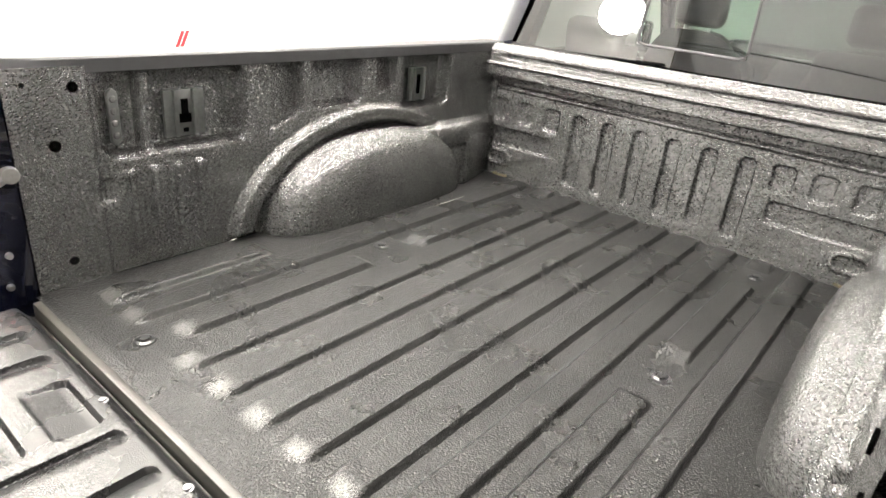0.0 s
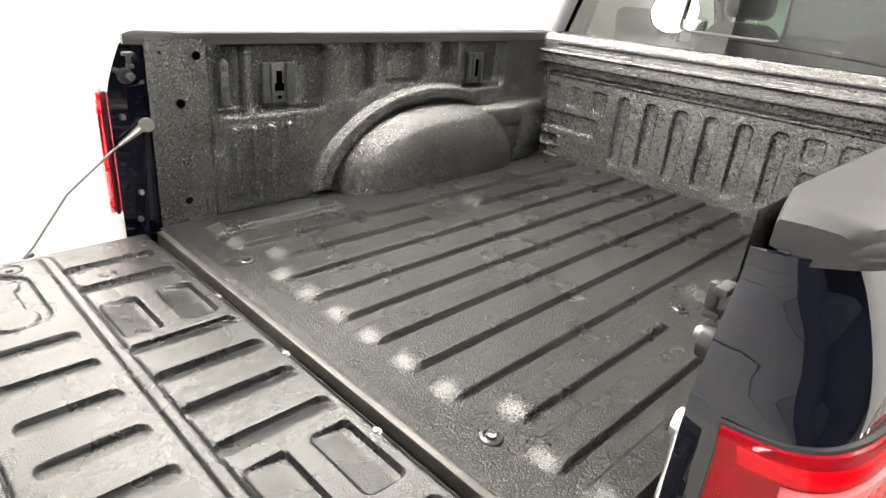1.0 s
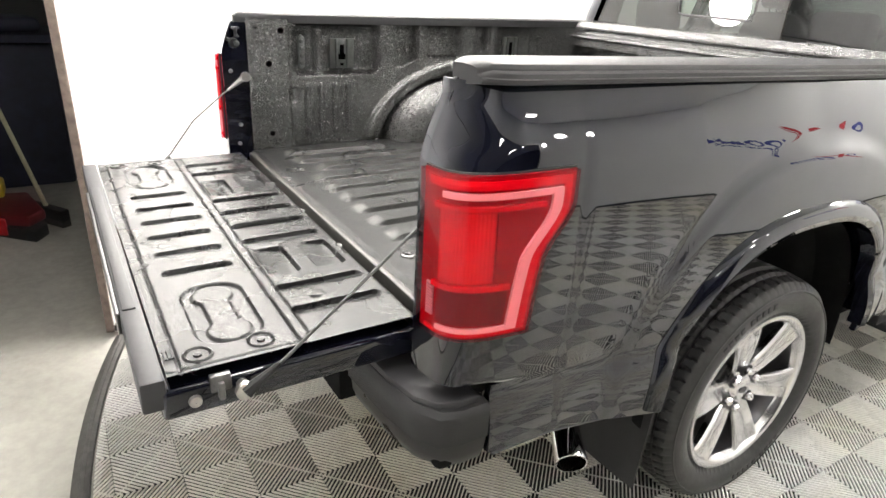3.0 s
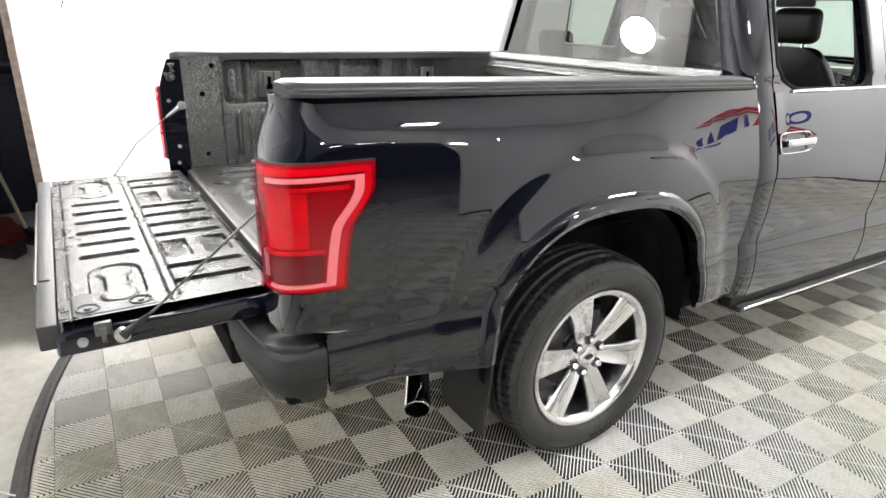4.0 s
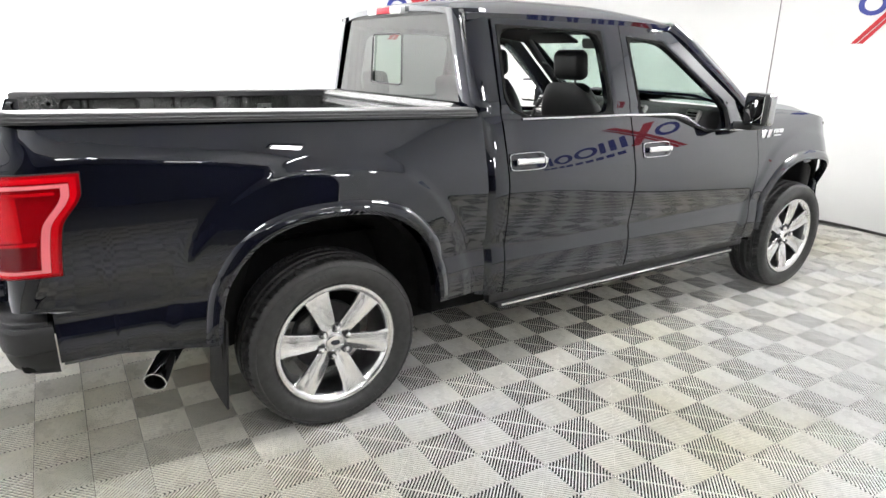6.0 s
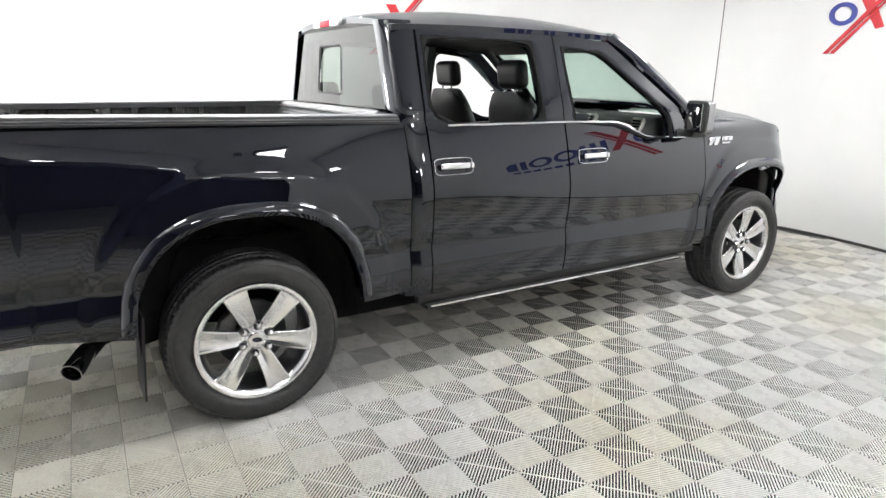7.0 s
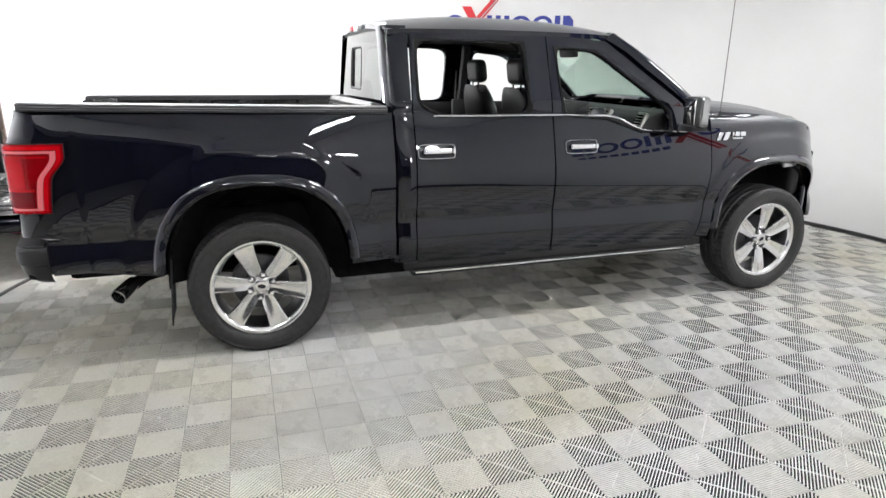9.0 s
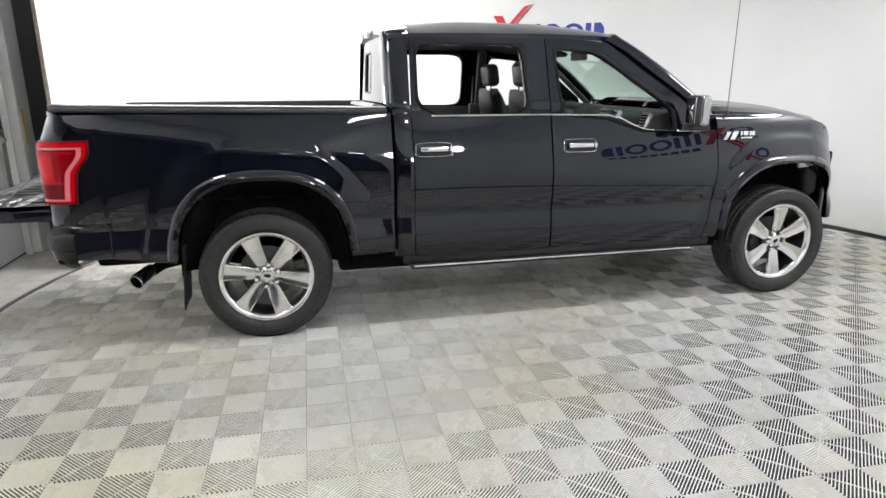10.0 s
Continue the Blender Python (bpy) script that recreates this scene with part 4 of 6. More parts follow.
def rim_parts():
    barrel = lathe([(-0.11, 0.27), (-0.11, 0.258), (0.02, 0.235), (0.085, 0.25), (0.105, 0.262), (0.118, 0.272), (0.121, 0.282), (0.114, 0.287), (0.10, 0.285)], 72)
    lip = lathe([(0.094, 0.250), (0.110, 0.258), (0.118, 0.266), (0.122, 0.276), (0.120, 0.284), (0.112, 0.288)], 72)
    spokes = []
    for k in range(6):
        bm = bmesh.new()
        secs = []
        for r, hw, x, dp in ((0.046, 0.030, 0.078, 0.03), (0.075, 0.036, 0.083, 0.03), (0.105, 0.041, 0.091, 0.032), (0.15, 0.046, 0.101, 0.034), (0.20, 0.052, 0.109, 0.034), (0.24, 0.058, 0.113, 0.030), (0.266, 0.066, 0.113, 0.022)):
            half = [(x - dp, hw * 0.80), (x - 0.010, hw), (x - 0.002, hw * 0.93), (x, hw * 0.84), (x - 0.0015, hw * 0.72), (x - 0.006, hw * 0.36)]
            row = [(a, -b) for a, b in half] + [(x - 0.0075, 0.0)] + half[::-1]
            secs.append([bm.verts.new((a, b, r)) for a, b in row])
        for a, b in zip(secs, secs[1:]):
            for i in range(len(a) - 1):
                bm.faces.new((a[i], a[i + 1], b[i + 1], b[i]))
        bmesh.ops.recalc_face_normals(bm, faces=bm.faces)
        spokes.append(moved(bm, Matrix.Rotation(k * math.pi / 3 + 0.52, 4, "X")))
    # six-lobed centre, scalloped between the spokes round the nuts
    P = []
    for j in range(96):
        a = 2 * math.pi * j / 96
        lobe = 0.088 + 0.007 * math.cos(6 * a)
        P.append([(x, r * math.cos(a), r * math.sin(a)) for x, r in ((0.03, lobe), (0.060, lobe), (0.068, lobe - 0.004), (0.073, lobe - 0.012), (0.076, 0.056), (0.084, 0.050), (0.088, 0.046), (0.088, 0.0435), (0.086, 0.042))])
    hub = sheet(np.array(P), wrap=True)
    bmesh.ops.recalc_face_normals(hub, faces=hub.faces)
    return barrel, lip, spokes, hub


def build_wheel():
    w = new("wheel")
    w.parent = truck
    part("tyre", tyre_mesh(), RUBBER, w, "black all-terrain tyre with blocky tread")
    barrel, lip, spokes, hub = rim_parts()
    part("rim", barrel, ALLOY_DARK, w)
    part("rim_lip", lip, ALLOY, w)
    for b in spokes:
        part("spoke", b, ALLOY, w)
    part("hub", hub, ALLOY, w)
    cap = part("centre_cap", lathe([(0.080, 0.042), (0.0895, 0.0415), (0.092, 0.038), (0.0935, 0.030), (0.0942, 0.001)], 40), ALLOY, w)
    part("emblem", moved(lathe([(0.0938, 0.0205), (0.0954, 0.0195), (0.0958, 0.001)], 32), Matrix.Diagonal((1, 1.15, 0.62, 1))), EMBLEM, cap, "plain dark oval emblem")
    for q in np.linspace(0, 2 * math.pi, 6, endpoint=False):
        part("nut_recess", moved(lathe([(0.074, 0.0205), (0.0865, 0.0200), (0.0865, 0.0185), (0.080, 0.0175), (0.080, 0.001)], 20), Matrix.Translation((0, 0.070 * math.sin(q), 0.070 * math.cos(q)))), ALLOY_DARK, w)
    part("caliper", moved(prism([(-0.17, -0.03), (-0.16, 0.07), (-0.11, 0.12), (-0.075, 0.09), (-0.10, 0.0), (-0.12, -0.05)], -0.01, 0.035, "x", 0.008), Matrix.Identity(4)), STEEL_DARK, w, "dark brake caliper")
    for r, h in ((0.372, 0.0335), (0.318, 0.030)):
        part("sidewall_ring", lathe([(0.098 + h, r - 0.003), (0.1015 + h, r - 0.0015), (0.1015 + h, r + 0.0015), (0.098 + h, r + 0.003)], 96), RUBBER, w)
    for g in (0.3, 3.4):
        for k in range(9):
            a = g + k * 0.075 + (0.05 if k > 4 else 0)
            part("sidewall_bar", moved(box(0.134, 0.1395, -0.009, 0.009, 0.334, 0.354, 0.002), Matrix.Rotation(a, 4, "X")), TYRE_MARK, w, smooth=False)
    part("brake_disc", lathe([(-0.02, 0.06), (0.0, 0.06), (0.0, 0.165), (-0.02, 0.168)], 48), ALLOY_DARK, w)
    for k in range(6):
        a = k * math.pi / 3
        part("lug_nut", moved(lathe([(0.06, 0.0145), (0.096, 0.0142), (0.103, 0.011), (0.106, 0.006), (0.1065, 0.0005)], 12), Matrix.Translation((0, 0.070 * math.sin(a), 0.070 * math.cos(a)))), CHROME, w, smooth=False)
    return w


first = build_wheel()
first.matrix_basis = pose(0.862, 0.0, 0.391, -10)
copy_thing(first, pose(0.862, 3.673, 0.391, 30))
copy_thing(first, pose(-0.862, 0.0, 0.391, 5, 0, 180))
copy_thing(first, pose(-0.862, 3.673, 0.391, 30, 0, 180))


# cab
CAB = curve_at([1.32, 1.40, 1.60, 1.78, 1.86, 1.90], [0.915, 0.885, 0.815, 0.752, 0.715, 0.66])


def ring_panel(outer, inner, xf, s, n=14, rows=6, thick=0.03):
    """A panel with an opening; outer and inner are matched corners (y, z)."""
    def fill(c):
        out = []
        for i in range(len(c)):
            a, b = np.array(c[i]), np.array(c[(i + 1) % len(c)])
            out += [a + (b - a) * k / n for k in range(n)]
        return np.array(out)
    o, i = fill(outer), fill(inner)
    # soften the opening's corners
    for _ in range(6):
        i = 0.5 * i + 0.25 * (np.roll(i, 1, 0) + np.roll(i, -1, 0))
    P = np.stack([i + (o - i) * k / (rows - 1) for k in range(rows)], 1)
    X = xf(P[..., 1])
    X[:, 0] -= 0.012
    G = np.stack([X, P[..., 0], P[..., 1]], -1)
    bm = sheet(G, thick=(-thick, 0, 0), wrap=True)
    return bm if s > 0 else mirrored(bm)


FULL = lambda z: np.where(np.asarray(z) < 1.34, SIDE(z), np.minimum(SIDE(np.minimum(z, 1.38)), CAB(z)))


def build_door(s, front):
    fix = (lambda b: b) if s > 0 else mirrored
    if front:
        ys = np.linspace(1.862, 3.085, 50)
        top = curve_at([1.86, 2.28, 2.45, 2.56, 3.1], [1.338, 1.328, 1.262, 1.225, 1.215])
        P = side_skin(ys, lambda y: 0 * y + 0.455, top, 40)
        P[..., 1] -= (0.09 * (1 - np.clip((P[..., 2] - 0.45) / 0.5, 0, 1)) ** 1.5) * np.clip((P[..., 1] - 2.3) / 0.8, 0, 1)
        door = part("front_door", fix(sheet(P, thick=(-0.03, 0, 0))), PAINT, truck)
        out = [(1.862, 1.338), (2.30, 1.325), (2.52, 1.232), (2.93, 1.215), (2.86, 1.40), (2.30, 1.80), (1.862, 1.835)]
        ins = [(1.955, 1.338), (2.27, 1.322), (2.50, 1.236), (2.745, 1.225), (2.745, 1.36), (2.22, 1.725), (1.925, 1.752)]
    else:
        ys = np.linspace(0.935, 1.852, 40)
        P = side_skin(ys, lambda y: 0 * y + 0.455, lambda y: 0 * y + 1.342, 40)
        door = part("rear_door", fix(sheet(P, thick=(-0.03, 0, 0))), PAINT, truck)
        out = [(0.935, 1.342), (1.10, 1.342), (1.856, 1.342), (1.856, 1.835), (0.955, 1.835), (0.94, 1.45)]
        ins = [(1.015, 1.40), (1.12, 1.352), (1.70, 1.346), (1.685, 1.776), (0.995, 1.776), (0.985, 1.45)]
    part("window_frame", ring_panel(out, ins, FULL, s), PAINT, door)
    c = np.mean(np.array(ins), 0)
    seal = [tuple(c + (np.array(p) - c) * (1 + 0.022 / np.linalg.norm(np.array(p) - c))) for p in ins]
    part("window_seal", ring_panel(seal, ins, lambda z: FULL(z) + 0.004, s, rows=4, thick=0.03), DARK, door, "black rubber window seal")
    y0 = 0.95 if not front else 1.94
    # handle with its recess
    hx = float(SIDE(1.14, y0 + 0.1))
    U, V = np.meshgrid(np.linspace(y0 - 0.005, y0 + 0.225, 60), np.linspace(1.098, 1.182, 26), indexing="ij")
    cup = step(rr(U, V, y0 + 0.112, 1.140, 0.078, 0.030, 0.024), 0.016)
    bezel = part("handle_bezel", fix(sheet(np.stack([SIDE(V, U) + 0.004 - 0.030 * cup, U, V], -1), thick=(-0.008, 0, 0))), PAINT, door)
    loop = [(y0 + 0.110 + 0.115 * math.copysign(abs(math.cos(a)) ** 0.35, math.cos(a)), 1.140 + 0.041 * math.copysign(abs(math.sin(a)) ** 0.35, math.sin(a))) for a in np.linspace(0.03, 2 * math.pi + 0.03, 49)]
    part("rim", fix(tube([(float(SIDE(v, u)) + 0.005, u, v) for u, v in loop], 0.0022, 6)), CHROME, bezel, "thin bright rim")
    part("cup_lining", fix(sheet(np.stack([SIDE(V, U) + 0.0055 - 0.030 * cup, U, V], -1), keep=(cup > 0.55)[:-1, :-1])), PLASTIC, bezel, "black plastic finger cup")
    grip = part("handle", fix(box(hx + 0.014, hx + 0.032, y0 + 0.022, y0 + 0.20, 1.127, 1.159, 0.008, 3)), CHROME, door, "chrome door handle")
    part("lock_cap", fix(box(hx + 0.010, hx + 0.031, y0 + 0.203, y0 + 0.222, 1.128, 1.158, 0.006, 2)), CHROME, grip)
    return door


for s in (1, -1):
    build_door(s, False)
    build_door(s, True)


def build_cab():
    # rear pillar skin between bed and rear door, rounded round to the back glass
    for s in (1, -1):
        fix = (lambda b: b) if s > 0 else mirrored
        Z = np.linspace(0.46, 1.862, 70)
        plan = ((0.928, 0.0), (0.90, 0.0), (0.87, 0.003), (0.84, 0.010), (0.815, 0.022), (0.795, 0.040), (0.782, 0.062), (0.776, 0.085), (0.774, 0.105))
        P = np.array([[(float(FULL(z)) - i, y + 0.02 * max(0, z - 1.40), z) for z in Z] for y, i in plan])
        part("cab_corner", fix(sheet(P, thick=(-0.02, 0, 0), flip=True)), PAINT, truck)
        # front wing
        ys = dense(3.092, 4.10, (3.165, 4.195), 50)
        top = curve_at([3.09, 3.5, 3.9, 4.06, 4.11], [1.345, 1.325, 1.27, 1.21, 1.12])
        P = side_skin(ys, lambda y: np.maximum(ARCH_F(y), 0.47), top, 40)
        P[..., 1] -= (0.09 * (1 - np.clip((P[..., 2] - 0.45) / 0.5, 0, 1)) ** 1.5) * np.clip((3.3 - P[..., 1]) / 0.2, 0, 1)
        P[..., 0] -= 0.10 * np.clip((P[..., 1] - 3.85) / 0.26, 0, 1) ** 2
        P[..., 0] -= np.clip((P[..., 2] - 1.24) / 0.1, 0, 1) ** 2 * 0.03
        fen = part("front_wing", fix(sheet(P, thick=(-0.03, 0, 0))), PAINT, truck)
        a = np.linspace(0, 1, 60)
        yy = 3.68 + 0.535 * np.cos(math.pi * (1 - a))
        rows = []
        for w, off in ((0.0, -0.03), (0.0, 0.016), (0.018, 0.026), (0.04, 0.022), (0.058, 0.012), (0.064, -0.004)):
            t = np.clip(1 - np.abs((yy - 3.68) / 0.536) ** 2.5, 0, 1) ** 0.4
            cz, cy = 0.46 + (0.52 + w) * t, 3.68 + (yy - 3.68) * (0.505 + w) / 0.535
            rows.append(np.stack([SIDE(cz, cy) + bulge(cy, cz) + off - 0.006 - 0.10 * np.clip((cy - 3.85) / 0.26, 0, 1.3) ** 2, cy, cz], -1))
        part("wheel_flare", fix(sheet(np.stack(rows, 1), flip=True)), PAINT, fen)
        # sill
        part("rocker", fix(box(0.90, 0.955, 0.86, 3.10, 0.40, 0.452, 0.015)), PLASTIC, truck)
        board = part("running_board", fix(box(0.86, 0.985, 0.90, 2.95, 0.372, 0.404, 0.012)), PLASTIC, truck)
        part("trim_strip", fix(box(0.984, 0.990, 0.92, 2.93, 0.390, 0.402, 0.002)), CHROME, board, "bright metal strip", smooth=False)
    # roof
    xs = np.linspace(-1, 1, 61)
    ys = np.concatenate([np.linspace(0.775, 0.80, 5), np.linspace(0.82, 2.40, 40)])
    P = np.zeros((45, 61, 3))
    top = curve_at([0.76, 0.80, 0.95, 1.4, 1.8, 2.2, 2.42], [1.885, 1.905, 1.928, 1.955, 1.952, 1.922, 1.885])
    for i, y in enumerate(ys):
        for j, u in enumerate(xs):
            e = abs(u) ** 5
            P[i, j] = (0.735 * u, y + 0.045 * u ** 4 * max(0, 1 - (y - 0.775) / 0.2), float(top(y)) - 0.022 * u * u - (float(top(y)) - 1.845) * 0.75 * e)
    part("roof", sheet(P, thick=(0, 0, -0.03), flip=True), PAINT, truck)
    lamp = part("high_stop_lamp", box(-0.20, 0.20, 0.745, 0.80, 1.852, 1.893, 0.008), LIGHT_GUIDE_CLEAR, truck, "high stop lamp with red middle and clear ends")
    part("red_lens", box(-0.085, 0.085, 0.741, 0.78, 1.854, 1.891, 0.006), RED_LENS, lamp)
    # windscreen and screen pillars
    P = np.array([[(u * (0.70 + 0.14 * v), 2.36 + 0.66 * v + 0.10 * (1 - u * u) * (0.5 + v * 0.6), 1.862 - 0.515 * v) for u in np.linspace(-1, 1, 21)] for v in np.linspace(0, 1, 12)])
    ob = part("windscreen", sheet(P, thick=(0, -0.004, -0.004), flip=True), GLASS, truck)
    ob.visible_shadow = False
    for s in (1, -1):
        A = curve_at([0, 0.25, 0.5, 0.75, 1], [2.28, 2.42, 2.60, 2.79, 2.985])
        Az = curve_at([0, 0.25, 0.5, 0.75, 1], [1.825, 1.755, 1.625, 1.49, 1.335])
        B = curve_at([0, 0.5, 1], [2.36, 2.74, 3.06])
        Bz = curve_at([0, 0.5, 1], [1.872, 1.63, 1.372])
        P = []
        for v in np.linspace(0.03, 1, 24):
            a = np.array((float(FULL(Az(v))), float(A(v)), float(Az(v))))
            b = np.array((0.70 + 0.145 * v, float(B(v)), float(Bz(v))))
            P.append([a + (b - a) * k + np.array((0.022, 0.008, 0.014)) * math.sin(math.pi * k) for k in np.linspace(0, 1, 8)])
        part("screen_pillar", (sheet(np.array(P), thick=(-0.03, -0.02, -0.01), flip=True) if s > 0 else mirrored(sheet(np.array(P), thick=(-0.03, -0.02, -0.01), flip=True))), PAINT, truck)
    # bonnet
    xs, ys = np.linspace(-1, 1, 41), np.linspace(2.98, 4.07, 30)
    P = np.array([[(u * 0.90, y - 0.06 * u * u * (y > 3.9), 1.385 - 0.10 * ((y - 2.98) / 1.1) ** 2.2 + 0.030 * step(abs(u) - 0.62, 0.22) - 0.065 * max(0, abs(u) - 0.8) / 0.2) for u in xs] for y in ys])
    part("bonnet", sheet(P, thick=(0, 0, -0.02), flip=True), PAINT, truck)
    for x0, x1 in ((0.50, 0.83), (-0.83, -0.50)):
        part("inner_guard", box(x0, x1, 4.15, 4.19, 0.44, 1.03, 0.01), DARK, truck)
    part("front_fascia", box(-0.86, 0.86, 3.96, 4.07, 0.70, 1.24, 0.04, 3), PLASTIC, truck)
    part("front_bumper", prism([(-0.70, 4.06), (0.70, 4.06), (0.895, 4.07), (0.885, 4.11), (0.84, 4.17), (0.76, 4.24), (0.5, 4.32), (-0.5, 4.32), (-0.76, 4.24), (-0.84, 4.17), (-0.885, 4.11), (-0.895, 4.07)], 0.46, 0.78, "z", 0.025, 3), PAINT, truck)
    # rear wall of the cab and back glass
    part("cab_rear_panel", box(-0.84, 0.84, 0.785, 0.81, 0.55, 1.385, 0.005), PAINT, truck)

    def back(u0, u1, v0, v1, off, nu=25, nv=8):
        return np.array([[(u * (0.815 - 0.10 * v), 0.762 + 0.022 * v + 0.03 * u * u - off, 1.378 + 0.478 * v) for u in np.linspace(u0, u1, nu)] for v in np.linspace(v0, v1, nv)])
    glass = part("back_glass", sheet(back(-1, -0.270, 0, 1, 0)), PRIVACY, truck)
    for b in (sheet(back(0.215, 1, 0, 1, 0)), sheet(back(-0.270, 0.215, 0, 0.20, 0)), sheet(back(-0.270, 0.215, 0.78, 1, 0))):
        part("pane", b, PRIVACY, glass).visible_shadow = False
    slide = part("sliding_pane", sheet(back(-0.270, 0.215, 0.20, 0.78, -0.012)), PRIVACY2, glass, "sliding middle pane")
    slide.visible_shadow = glass.visible_shadow = False
    pts = [tuple(back(u, u, v, v, 0.0, 1, 1)[0, 0]) for u, v in ((-0.270, 0.25), (-0.270, 0.74), (-0.262, 0.765), (-0.235, 0.78), (0.18, 0.78), (0.207, 0.765), (0.215, 0.74), (0.215, 0.25), (0.205, 0.215), (0.18, 0.20), (-0.235, 0.20), (-0.262, 0.215))]
    part("slider_seal", tube([(x, y + 0.003, z) for x, y, z in pts], 0.006, 8, closed=True), RAILCAP, glass)
    frit = np.concatenate([back(-1, 1, 0, 0.055, 0.002, 25, 3)])
    part("glass_seal", sheet(frit, thick=(0, -0.004, 0)), PLASTIC, glass)
    part("glass_seal", sheet(back(-1, 1, 0.965, 1.0, 0.002, 25, 3), thick=(0, -0.004, 0)), PLASTIC, glass)
    # undertray
    part("underbody", box(-0.78, 0.78, 0.45, 4.0, 0.33, 0.5, 0.03), DARK, truck)
    part("underbody_rear", box(-0.62, 0.62, -1.05, 0.5, 0.42, 0.74, 0.03), DARK, truck)
    part("cab_floor", box(-0.88, 0.88, 0.86, 3.0, 0.46, 0.56, 0.02), DARK, truck)
    plan = [(0.955, -1.045), (0.955, -1.12), (0.94, -1.165), (0.885, -1.202), (0.78, -1.222), (0.60, -1.232), (0.565, -1.18), (0.5, -1.17)]
    full = [(-x, y) for x, y in plan] + plan[::-1]
    def band(levels):
        rows = [[(x - math.copysign(min(abs(x) * 0.5, max(0, -out) if abs(x) > 0.8 else 0), x), y - out if y < -1.1 else y, z) for x, y in full] for z, out in levels]
        return sheet(np.array(rows).transpose(1, 0, 2), flip=True)
    bump = part("rear_bumper", band(((0.500, -0.070), (0.515, -0.045), (0.540, -0.022), (0.575, -0.010), (0.612, -0.006), (0.616, -0.012))), BUMPER, truck)
    part("bumper_cover", band(((0.614, -0.012), (0.618, 0.002), (0.672, 0.006), (0.694, 0.002), (0.706, -0.008), (0.710, -0.05))), PLASTIC, bump, "grained black upper bumper cover")
    part("bumper_core", box(-0.93, 0.93, -1.16, -1.06, 0.53, 0.70, 0.02), DARK, bump)
    for s in (1, -1):
        pad = [(s * 0.58, -1.06), (s * 0.935, -1.06), (s * 0.935, -1.115), (s * 0.915, -1.162), (s * 0.87, -1.195), (s * 0.77, -1.212), (s * 0.58, -1.225)]
        part("step_pad", prism(pad if s > 0 else pad[::-1], 0.700, 0.722, "z", 0.006), RAILCAP, bump, "grey textured plastic step pad")
    part("hitch_bar", box(-0.5, 0.5, -1.22, -1.12, 0.46, 0.56, 0.01), DARK, truck)


build_cab()


def build_underside():
    for s in (1, -1):
        fix = (lambda b: b) if s > 0 else mirrored
        for yc, hw, top, inner in ((0.01, 0.50, 0.99, ((0.955, 1.0, 0.0), (0.84, 0.97, 0.0), (0.80, 0.82, 0.02), (0.70, 0.70, 0.06))), (3.68, 0.50, 0.975, ((0.955, 1.0, 0.0), (0.80, 1.0, 0.0), (0.62, 1.0, 0.0)))):
            a = np.linspace(0, math.pi, 30)
            rows = [np.stack([np.full_like(a, w), yc + hw * f * np.cos(a) * np.abs(np.cos(a)) ** -0.2, 0.42 + (top - g - 0.42) * np.sin(a) ** 0.8], -1) for w, f, g in inner]
            P = np.stack(rows, 1)
            P[..., 0] -= (0.10 * np.clip((P[..., 1] - 3.85) / 0.26, 0, 1.3) ** 2 + 0.005) * (P[..., 0] > 0.9) * (yc > 1)
            P = np.concatenate([P, np.stack([np.full_like(a, inner[-1][0]), np.full_like(a, yc), np.full_like(a, 0.5)], -1)[:, None]], 1)
            part("wheel_well", fix(sheet(P)), DARK, truck)
        # mud flap behind the rear wheel
        P = np.array([[(x, -0.455 - 0.07 * (0.62 - z) + 0.012 * math.sin(6 * x), z) for x in np.linspace(0.70, 0.975, 8)] for z in np.linspace(0.215, 0.60, 10)])
        part("mud_flap", fix(sheet(P, thick=(0, -0.008, 0))), PLASTIC, truck)
        part("leaf_spring", fix(tube([(0.56, -0.75, 0.56), (0.56, -0.4, 0.43), (0.56, 0.0, 0.37), (0.56, 0.4, 0.43), (0.56, 0.72, 0.53)], 0.028, 8)), DARK, truck)
    part("rear_axle", tube([(-0.78, 0, 0.393), (0.78, 0, 0.393)], 0.045, 12), DARK, truck)
    part("differential", moved(lathe([(-0.12, 0.05), (-0.10, 0.12), (0, 0.15), (0.10, 0.12), (0.12, 0.05)], 20, "x"), Matrix.Translation((0, 0, 0.393))), DARK, truck)
    part("chassis_rail", box(0.44, 0.52, -1.1, 3.9, 0.50, 0.62, 0.01), DARK, truck)
    part("chassis_rail", box(-0.52, -0.44, -1.1, 3.9, 0.50, 0.62, 0.01), DARK, truck)
    # exhaust
    path = [(0.50, -0.1, 0.46), (0.56, -0.35, 0.47), (0.68, -0.52, 0.46), (0.76, -0.63, 0.455), (0.85, -0.685, 0.435)]
    pipe = part("exhaust_pipe", tube(path, 0.033, 14), DARK, truck)
    d = Vector((0.75, -0.42, -0.26)).normalized()
    o = Vector((0.955, -0.75, 0.405))
    q = d.to_track_quat("X", "Z").to_matrix().to_4x4()
    part("tail_pipe_tip", moved(lathe([(-0.15, 0.034), (-0.12, 0.040), (-0.01, 0.045), (0.0, 0.044), (0.0, 0.039), (-0.13, 0.034)], 28), Matrix.Translation(o) @ q), CHROME, pipe, "chrome exhaust tip")


build_underside()


def bolt_head(r=0.014, h=0.006):
    return lathe([(0, r * 1.5), (h * 0.4, r * 1.5), (h * 0.5, r), (h, r * 0.9), (h, 0.0005)], 14, "z")


